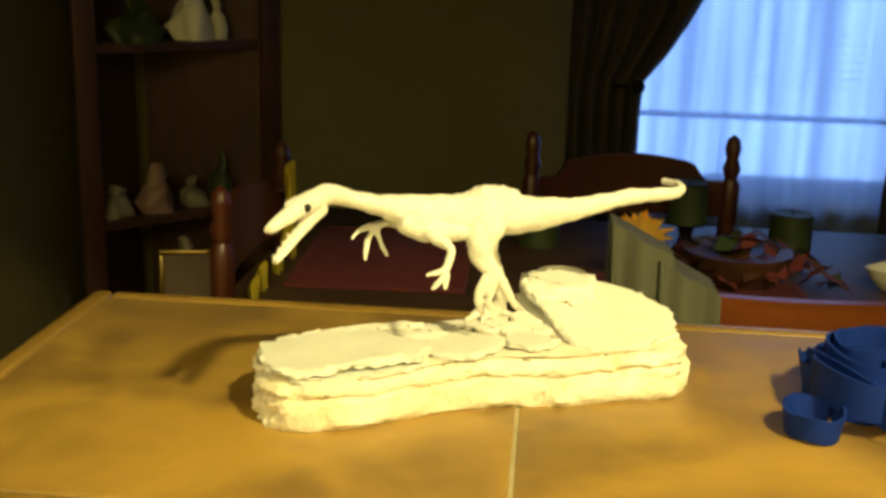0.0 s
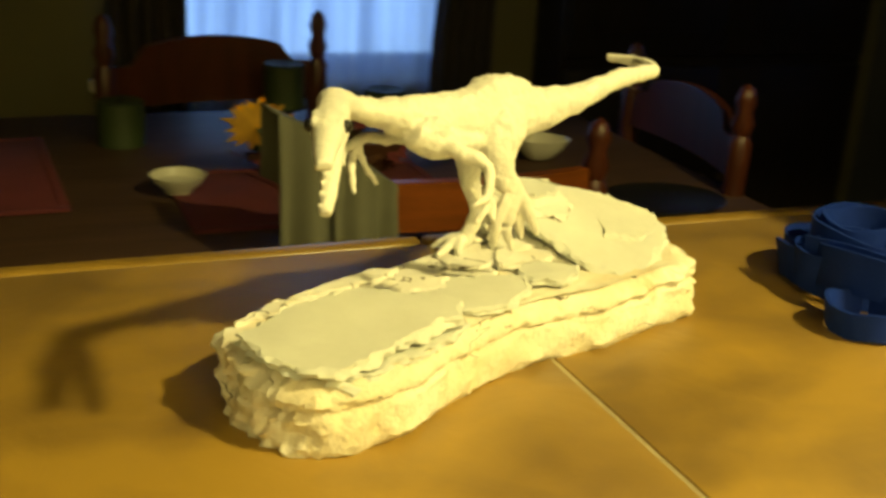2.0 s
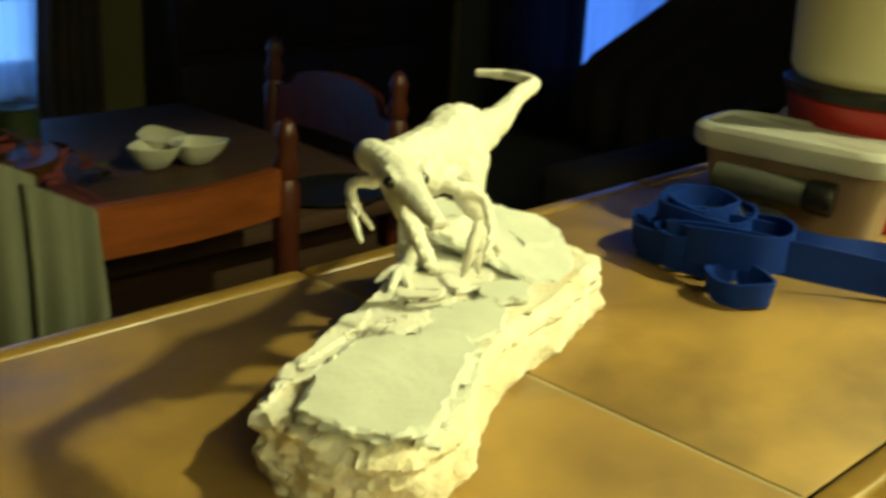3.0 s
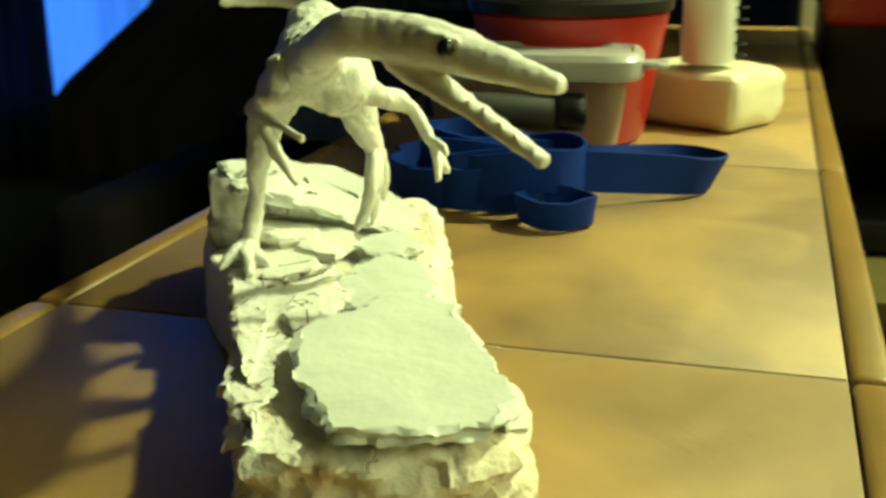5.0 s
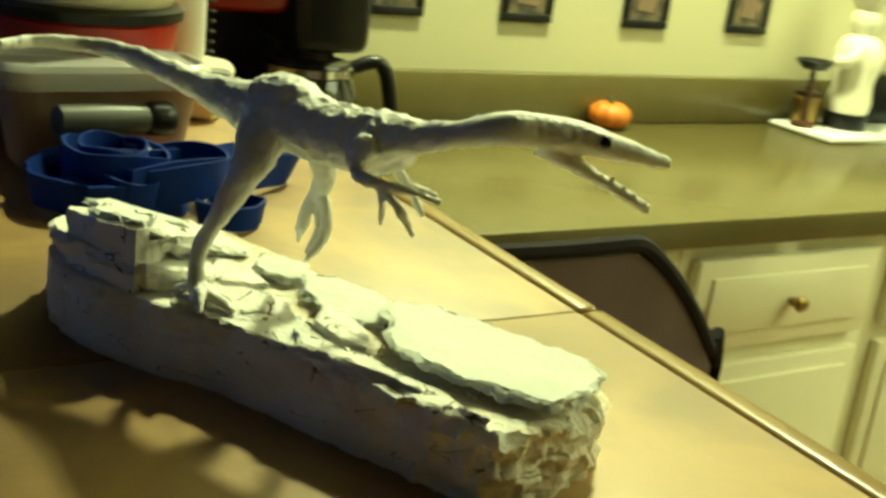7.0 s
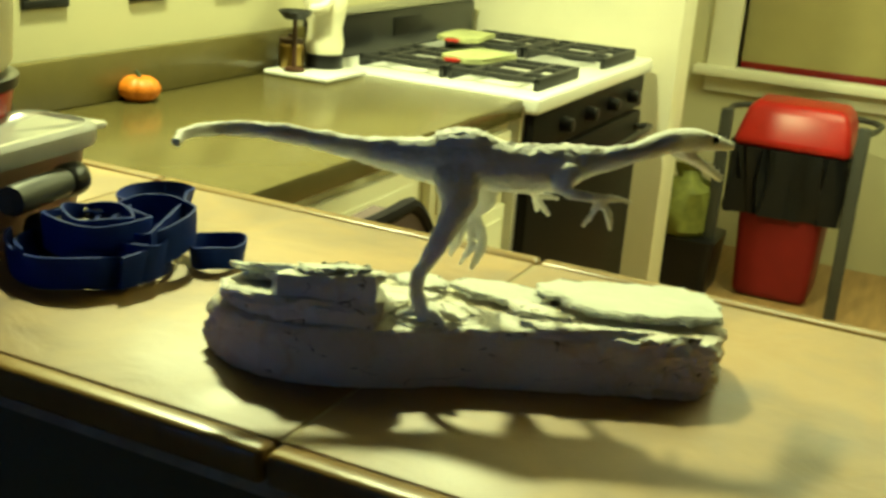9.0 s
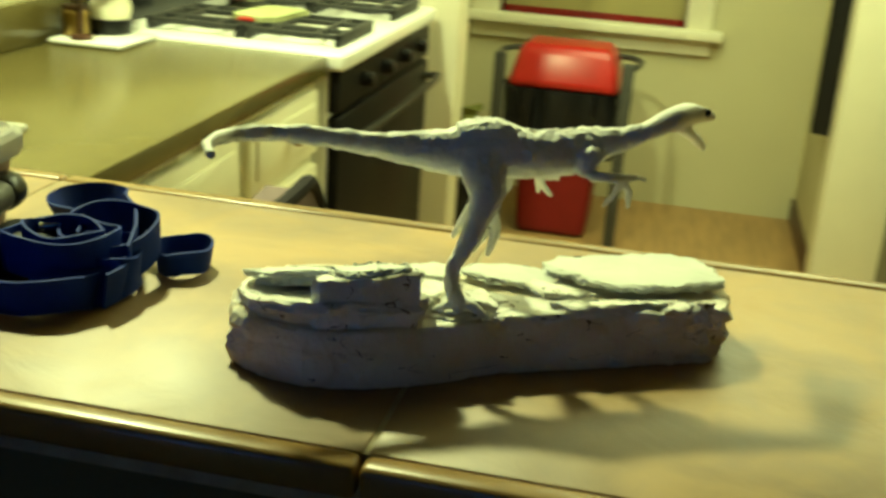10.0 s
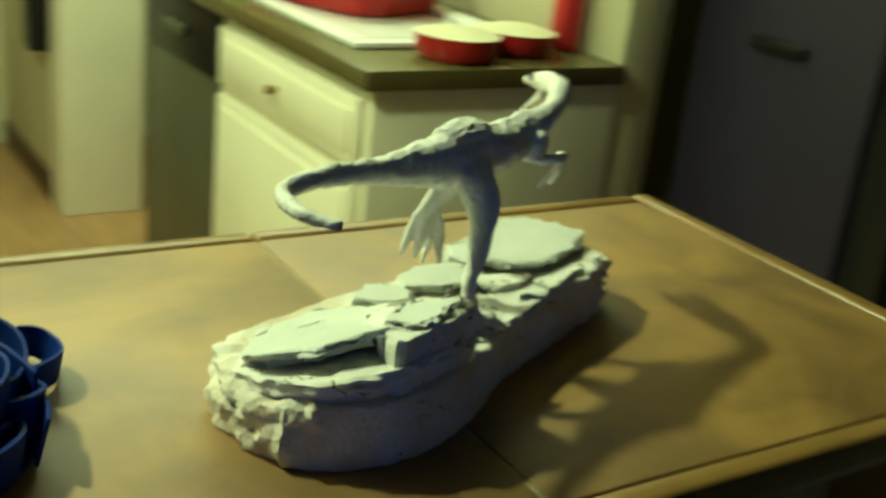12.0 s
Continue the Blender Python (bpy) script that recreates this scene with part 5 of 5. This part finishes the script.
def arrangement():
    ob = thing("leaf_arrangement", "dark red and brown autumn leaf arrangement on the table", "table decoration", m=pose(.36, 1.41, TABLE) @ Matrix.Diagonal((1, 1, .9, 1)))
    part("basket", lathe([(0, .001), (.07, .001), (.095, .05), (.10, .07), (.09, .07), (0, .05)], 24), SHELFWOOD, ob)
    for name, mat, n, seed in (("red_leaves", MAROON, 60, 1), ("brown_leaves", SHELFWOOD, 60, 2), ("green_leaves", GREENWAX, 30, 3)):
        rnd = random.Random(seed)
        bm = bmesh.new()
        for i in range(n):
            a, rr, zz = rnd.uniform(0, 6.28), rnd.uniform(.02, .19), rnd.uniform(.0, .10)
            c = Vector((rr * math.cos(a), rr * .6 * math.sin(a), max(.008, zz * (1 - rr / .22) + .02)))
            d = Vector((rnd.uniform(-1, 1), rnd.uniform(-1, 1), rnd.uniform(-.3, .8))).normalized()
            s = d.cross(Vector((rnd.uniform(-1, 1), rnd.uniform(-1, 1), 1))).normalized()
            L = rnd.uniform(.02, .04)
            bm.faces.new([bm.verts.new(c - d * L), bm.verts.new(c - d * L * .2 + s * L * .5), bm.verts.new(c + d * L), bm.verts.new(c - d * L * .1 - s * L * .5)])
        part(name, bm, mat, ob)


arrangement()


def draped(name, label, mat, x0, x1, y, z_top, z_bot, y_back, folds=3, amp=.012, kind="jacket", slope=0.0, piece="cloth", ob=None):
    """Cloth hung over a rail: down in front of it at y, and a little way behind at y_back."""
    ob = ob or thing(name, label, kind)
    bm = bmesh.new()
    nu, nv = 24, 18
    grid = []
    for i in range(nu + 1):
        u = i / nu
        row = []
        for j in range(nv + 1):
            v = j / nv
            z = z_top - slope * u - (z_top - z_bot - slope * u) * v
            w = math.sin(u * math.pi * 2 * folds + v * 1.5) * amp * (.3 + v)
            row.append(bm.verts.new((x0 + (x1 - x0) * (u + .04 * math.sin(v * 4)), y + w - .01 * math.sin(v * 3), z)))
        back = [bm.verts.new((x0 + (x1 - x0) * u, y_back, z_top - slope * u - .10 * k)) for k in (1.0, 0.05)]
        grid.append(back + row)
    for a, b in zip(grid, grid[1:]):
        for p, q, r, s in zip(a, b, b[1:], a[1:]):
            bm.faces.new((p, q, r, s))
    c = part(piece, bm, mat, ob)
    so = c.modifiers.new("thick", "SOLIDIFY")
    so.thickness = .004
    return ob


jacket = draped("grey_jacket", "grey-green jacket hung over the chair's back", GREYCLOTH, .102, .190, .897, -.104, -.60, .985, folds=1.4, amp=.024, slope=.045, piece="sleeve")
draped("grey_jacket", "", GREYCLOTH, .168, .252, .884, -.150, -.62, .985, folds=1.7, amp=.018, slope=.045, piece="body", ob=jacket)


def scarf():
    ob = thing("yellow_scarf", "yellow cloth strips hung over the chair's back", "scarf")
    for x, y0, y1, z0, z1 in ((-.462, 1.385, 1.445, -.145, -.30), (-.462, 1.30, 1.345, -.29, -.46), (-.462, 1.14, 1.185, -.29, -.46), (-.462, 1.20, 1.235, -.28, -.45), (-.462, 1.40, 1.44, -.30, -.44)):
        bm = bmesh.new()
        rows = []
        for j in range(13):
            v = j / 12
            c = .012 * math.sin(v * 5 + y0 * 9)
            rows.append([bm.verts.new((x + .006 * math.sin(i * 1.3 + v * 4), y0 + (y1 - y0) * i / 8 + c, z0 + (z1 - z0) * v - .01 * math.sin(i * .8))) for i in range(9)])
        for a, b in zip(rows, rows[1:]):
            for p, q, r, t in zip(a, b, b[1:], a[1:]):
                bm.faces.new((p, q, r, t))
        c = part("cloth", bm, YELLOWCLOTH, ob)
        so = c.modifiers.new("thick", "SOLIDIFY")
        so.thickness = .006


scarf()


SHELF = pose(-.940, 2.235, 0, 0, 0, 46)


def corner_shelf():
    ob = thing("corner_shelf", "brown wooden corner shelf with ornaments", "shelf", m=SHELF)
    w, d = .26, .24
    for sx in (-1, 1):
        part("stile", box(sx * w - .028, sx * w + .028, -.020, .0, FLOOR, 1.0, .004), SHELFWOOD, ob)
        bm = bmesh.new()
        prism([(sx * w, .001), (sx * (w - .016), .001), (sx * .016, d), (sx * .03, d + .02)], FLOOR, 1.0, bm)
        part("side", bm, SHELFWOOD, ob)
    for z in (-.441, .006, .50, .99):
        part("shelf", prism([(-w + .02, .002), (w - .02, .002), (.03, d - .005), (-.03, d - .005)], z - .022, z, bevel=.003), SHELFWOOD, ob)
    part("cupboard", box(-w - .06, w + .06, -.13, -.021, FLOOR, -.665, .004), SHELFWOOD, ob)
    return ob


corner_shelf()


def ornament(x, y, z, r, h, mat, label):
    ob = thing("ornament", label, "ornament", "ornaments on the shelf", m=pose(x, y, z))
    part("body", lathe([(0, 0), (r * .8, 0), (r, h * .2), (r * .85, h * .45), (r * .4, h * .6), (r * .5, h * .75), (r * .35, h * .95), (0, h)], 24, bm=None), mat, ob)
    for v in ob.children[0].data.vertices:
        k = noise.noise_vector((v.co + Vector((x * 7, y * 7, z * 7))) * 26)
        v.co += Vector((k.x, k.y, k.z * .5 if v.co.z > .004 else 0)) * r * .55


DULL = material("dull_glazed_clay", (0.30, 0.26, 0.17), 0.5, vary=0.4, scale=25, grain=150, bump=0.2)
PINKISH = material("faded_pink_clay", (0.34, 0.20, 0.14), 0.6, vary=0.4, scale=25, grain=150, bump=0.2)
for x, z, r, h, mat in ((-.17, -.440, .042, .085, DULL), (-.06, -.440, .045, .13, PINKISH), (.05, -.440, .038, .09, DULL), (.14, -.440, .032, .15, GREENWAX),
                        (.06, .007, .055, .16, TRIM), (.135, .007, .026, .12, CREAMPLASTIC), (-.10, .007, .07, .11, GREENWAX), (-.02, -.664, .038, .17, DULL)):
    p = SHELF @ Vector((x, .05 if z > -.6 else -.030, z))
    ornament(p.x, p.y, p.z, r, h, mat, "small pale ceramic ornament on the shelf")


def photo_frame():
    p = SHELF @ Vector((-.03, -.105, -.6645))
    ob = thing("photo_frame", "gold photo frame standing on the low cupboard", "photo frame", m=Matrix.Translation(p) @ pose(0, 0, 0, -8, 0, 14))
    bm = bmesh.new()
    t, w, h = .014, .095, .145
    for a in ((-w, w, 0, t), (-w, w, h - t, h), (-w, -w + t, t, h - t), (w - t, w, t, h - t)):
        box(a[0], a[1], -.008, .008, a[2], a[3], .003, bm)
    part("frame", bm, BRASS, ob)
    part("photo", box(-w + t, w - t, -.002, .004, t, h - t, 0), TUBMAT, ob, "pale faded photo")


photo_frame()


def dining_window():
    ob = thing("window_2", "daylit dining window with white frame", "window", kind="structure")
    y = DINE_Y
    bm = bmesh.new()
    for a in ((.08, 1.00, -.37, -.325), (.08, 1.00, .95, 1.0), (.08, .13, -.325, .95), (.95, 1.00, -.325, .95), (.13, .95, -.168, -.155)):
        box(a[0], a[1], y + .03, y + .08, a[2], a[3], .003, bm)
    part("window_frame", bm, TRIM, ob)
    part("window_sill", box(.02, 1.06, y - .035, y + .03, -.40, -.371, .005), TRIM, ob)
    bl = thing("window_blind", "white slatted blind half way down", "blind")
    for i in range(46):
        z = .94 - i * .0225
        ob2 = obj("slat", box(.135, .945, y + .010, y + .028, z, z + .0008, 0), WHITE, bl)
    return ob


dining_window()


def curtain(name, label, mat, x_of, y, z0, z1, nu, amp, waves, thick=0.0):
    """A gathered hanging cloth; x_of(u, v) gives the place across it, v down."""
    ob = thing(name, label, "curtain", "curtains at the window")
    bm = bmesh.new()
    nv = 26
    grid = [[bm.verts.new((x_of(i / nu, j / nv), y + amp * math.sin(i / nu * waves * 6.283 + .6 * math.sin(j / nv * 3)), z1 - (z1 - z0) * j / nv)) for j in range(nv + 1)] for i in range(nu + 1)]
    for a, b in zip(grid, grid[1:]):
        for p, q, r, s in zip(a, b, b[1:], a[1:]):
            bm.faces.new((p, q, r, s))
    c = part("cloth", bm, mat, ob)
    if thick:
        so = c.modifiers.new("thick", "SOLIDIFY")
        so.thickness = thick


curtain("sheer_curtain", "white sheer curtain over the window", SHEER, lambda u, v: .08 + .92 * u, DINE_Y - .06, -.62, 1.05, 160, .009, 11)


def swag(side):
    def f(u, v):
        z = 1.15 - 1.85 * v
        t = max(0.0, z + .065)
        if side < 0:
            edge = .240 + .56 * t ** .85 * math.exp(-.35 * t) if z > -.065 else .240
            return .055 + (edge - .055) * u
        edge = .897 - .20 * t ** 1.1 if z > -.065 else .897 - .02 * min(1, (-.065 - z) * 4)
        return edge + (1.05 - edge) * u
    return f


for side in (-1, 1):
    curtain("dark_curtain", "dark brown curtain tied back beside the window", DARKCLOTH, swag(side), DINE_Y - .11, -.70, 1.15, 60, .018, 5, .004)
    hb = thing("curtain_holdback", "dark round curtain holdback", "curtain holdback", "curtain holdbacks", m=pose(.232 if side < 0 else .895, DINE_Y - .135, -.072))
    part("knob", lathe([(0, -.022), (.012, -.018), (.020, 0), (.012, .018), (0, .022)], 16), BLACK, hb)
    part("arm", rod([(0, 0, 0), (side * .06, .02, 0), (side * .08, .13, 0)], .006), BLACK, hb)


def tall_cabinet():
    """A dark hutch against the north wall, two panelled doors below and two above."""
    ob = thing("tall_cabinet", "tall dark wooden cabinet beside the curtained window", "cabinet")
    x0, x1, y0, y1, top = 1.232, 2.26, 2.262, DINE_Y - .003, 1.02
    part("body", box(x0, x1, y0 + .02, y1, FLOOR + .07, top, .004), EBONY, ob)
    part("plinth", box(x0 + .02, x1 - .02, y0 + .04, y1, FLOOR + .006, FLOOR + .069, .003), EBONY, ob)
    part("cornice", box(x0 - .025, x1 + .025, y0 - .010, y1, top + .001, top + .05, .010), EBONY, ob)
    mid = (x0 + x1) / 2
    for a, b in ((x0 + .012, mid - .002), (mid + .002, x1 - .012)):
        for z0, z1 in ((FLOOR + .09, -.33), (-.30, top - .02)):
            d = part("door", box(a, b, y0, y0 + .019, z0, z1, .004), EBONY, ob)
            part("panel", box(a + .07, b - .07, y0 - .006, y0 - .0005, z0 + .07, z1 - .07, .005), EBONY, d)
            k = b - .03 if b < mid else a + .03
            part("knob", lathe([(0, 0), (.006, 0), (.006, .010), (.013, .016), (.010, .024), (0, .026)], 16), BRASS, d).matrix_world = pose(k, y0, (z0 + z1) / 2, 90)
    return ob


EBONY = material("black_stained_wood", (0.016, 0.011, 0.008), 0.5, vary=0.3, scale=6, grain=90, bump=0.06, stretch=(6, 6, 1), spec=0.2)
tall_cabinet()


def sofa():
    """A dark sofa with its back to the east wall."""
    ob = thing("sofa", "dark upholstered sofa standing against the wall", "sofa")
    x0, x1, y0, y1 = 1.62, EAST_X - .03, .02, 1.36
    part("base", box(x0 + .03, x1, y0 + .16, y1 - .16, FLOOR + .10, FLOOR + .30, .02, seg=3), DARKSOFA, ob)
    part("backrest", box(x1 - .24, x1, y0 + .14, y1 - .14, FLOOR + .302, -.36, .05, seg=4), DARKSOFA, ob)
    n = 2
    for k in range(n):
        a = y0 + .16 + (y1 - y0 - .32) / n * k
        part("seat_cushion", box(x0, x1 - .242, a + .004, a + (y1 - y0 - .32) / n - .004, FLOOR + .302, FLOOR + .45, .035, seg=4), DARKSOFA, ob)
    for a, b in ((y0, y0 + .158), (y1 - .158, y1)):
        part("arm", box(x0 + .01, x1, a, b, FLOOR + .08, FLOOR + .62, .04, seg=4), DARKSOFA, ob)
        for x in (x0 + .08, x1 - .08):
            part("foot", lathe([(0, FLOOR), (.018, FLOOR), (.026, FLOOR + .07), (0, FLOOR + .082)], 14, at=(x, (a + b) / 2, 0)), BLACK, ob)
    return ob


DARKSOFA = material("black_brown_upholstery", (0.014, 0.011, 0.011), 0.9, vary=0.2, scale=15, grain=400, bump=0.3, spec=0.15)
BLUEGREY = material("blue_grey_wall_paint", (0.085, 0.092, 0.115), 0.8, vary=0.1, scale=3, grain=250, bump=0.15)
PALECLOTH = material("pale_throw_cloth", (0.20, 0.19, 0.19), 0.95, vary=0.15, scale=20, grain=400, bump=0.5)
sofa()


def throw():
    """A pale blanket laid over the sofa's back, hanging down in front."""
    ob = thing("sofa_throw", "pale blanket laid over the sofa's back", "blanket")
    bm = bmesh.new()
    prof = [(EAST_X - .034, -.50), (EAST_X - .036, -.40), (EAST_X - .05, -.352), (EAST_X - .10, -.345), (EAST_X - .20, -.345), (EAST_X - .265, -.352), (EAST_X - .283, -.38), (EAST_X - .290, -.405)]
    rows = [[bm.verts.new((x + (.004 * math.sin(i * 1.1 + z * 30) if x < EAST_X - .1 else 0), .80 + .28 * i / 24 + .01 * math.sin(z * 20), z + .004 * max(0, math.sin(i * 1.4 + x * 9)))) for x, z in prof] for i in range(25)]
    for a, b in zip(rows, rows[1:]):
        for p, q, r, t in zip(a, b, b[1:], a[1:]):
            bm.faces.new((p, q, r, t))
    c = part("cloth", bm, PALECLOTH, ob)
    so = c.modifiers.new("thick", "SOLIDIFY")
    so.thickness, so.offset = .006, 1


throw()
wide = thing("wall_picture", "wide picture in a dark frame on the living room wall", "picture")
bm = bmesh.new()
for a in ((.60, 1.30, -.150, -.105), (.60, 1.30, .30, .345), (.60, .645, -.105, .30), (1.255, 1.30, -.105, .30)):
    box(EAST_X - .030, EAST_X - .001, a[0], a[1], a[2], a[3], .006, bm)
part("frame", bm, EBONY, wide)
part("print", box(EAST_X - .012, EAST_X - .002, .645, 1.255, -.105, .30, 0), PRINT, wide, "dark faded print")

# the living room end: a second curtained window
EW = 2.47
bm = bmesh.new()
for a in ((-0.14, 1.42, FLOOR, CEIL), (2.16, DINE_Y, FLOOR, CEIL), (1.42, 2.16, FLOOR, -.42), (1.42, 2.16, .95, CEIL)):
    box(EW, EW + .1, a[0], a[1], a[2], a[3], 0, bm)
tagged(obj("wall_living_east", bm, BLUEGREY), "dark wall with a curtained window", "wall", kind="structure")
tagged(obj("backdrop", box(EW + .5, EW + .52, 1.0, 3.2, -1.0, 1.4, 0), glow("blue_daylight_backdrop", (0.10, 0.32, 1.0), 1.7)), "blue daylight outside the window", "backdrop", kind="structure")


def side_curtain(y_of, label, mat=DARKCLOTH):
    ob = thing("dark_curtain", label, "curtain", "curtains at the far window")
    bm = bmesh.new()
    nu, nv = 40, 24
    grid = [[bm.verts.new((EW - .07 + .015 * math.sin(i / nu * 30), y_of(i / nu, 1.1 - 1.7 * j / nv), 1.1 - 1.7 * j / nv)) for j in range(nv + 1)] for i in range(nu + 1)]
    for a, b in zip(grid, grid[1:]):
        for p, q, r, t in zip(a, b, b[1:], a[1:]):
            bm.faces.new((p, q, r, t))
    c = part("cloth", bm, mat, ob)
    so = c.modifiers.new("thick", "SOLIDIFY")
    so.thickness = .004


sheer2 = thing("sheer_curtain", "thin pale curtain over the far window", "curtain", "curtains at the far window")
bm = bmesh.new()
grid = [[bm.verts.new((EW - .02 + .010 * math.sin(i * .9), 1.42 + .74 * i / 60, 1.0 - 1.5 * j / 8)) for j in range(9)] for i in range(61)]
for a, b in zip(grid, grid[1:]):
    for p, q, r, t in zip(a, b, b[1:], a[1:]):
        bm.faces.new((p, q, r, t))
part("cloth", bm, SHEER, sheer2)
side_curtain(lambda u, z: 1.85 + .35 * u, "dark thin curtain hanging beside the far window", DIMVEIL)
side_curtain(lambda u, z: (max(1.47, 1.83 - 1.30 * (z + .335)) if z > -.335 else 1.87) - .6 * u, "dark curtain drawn aside at the far window")
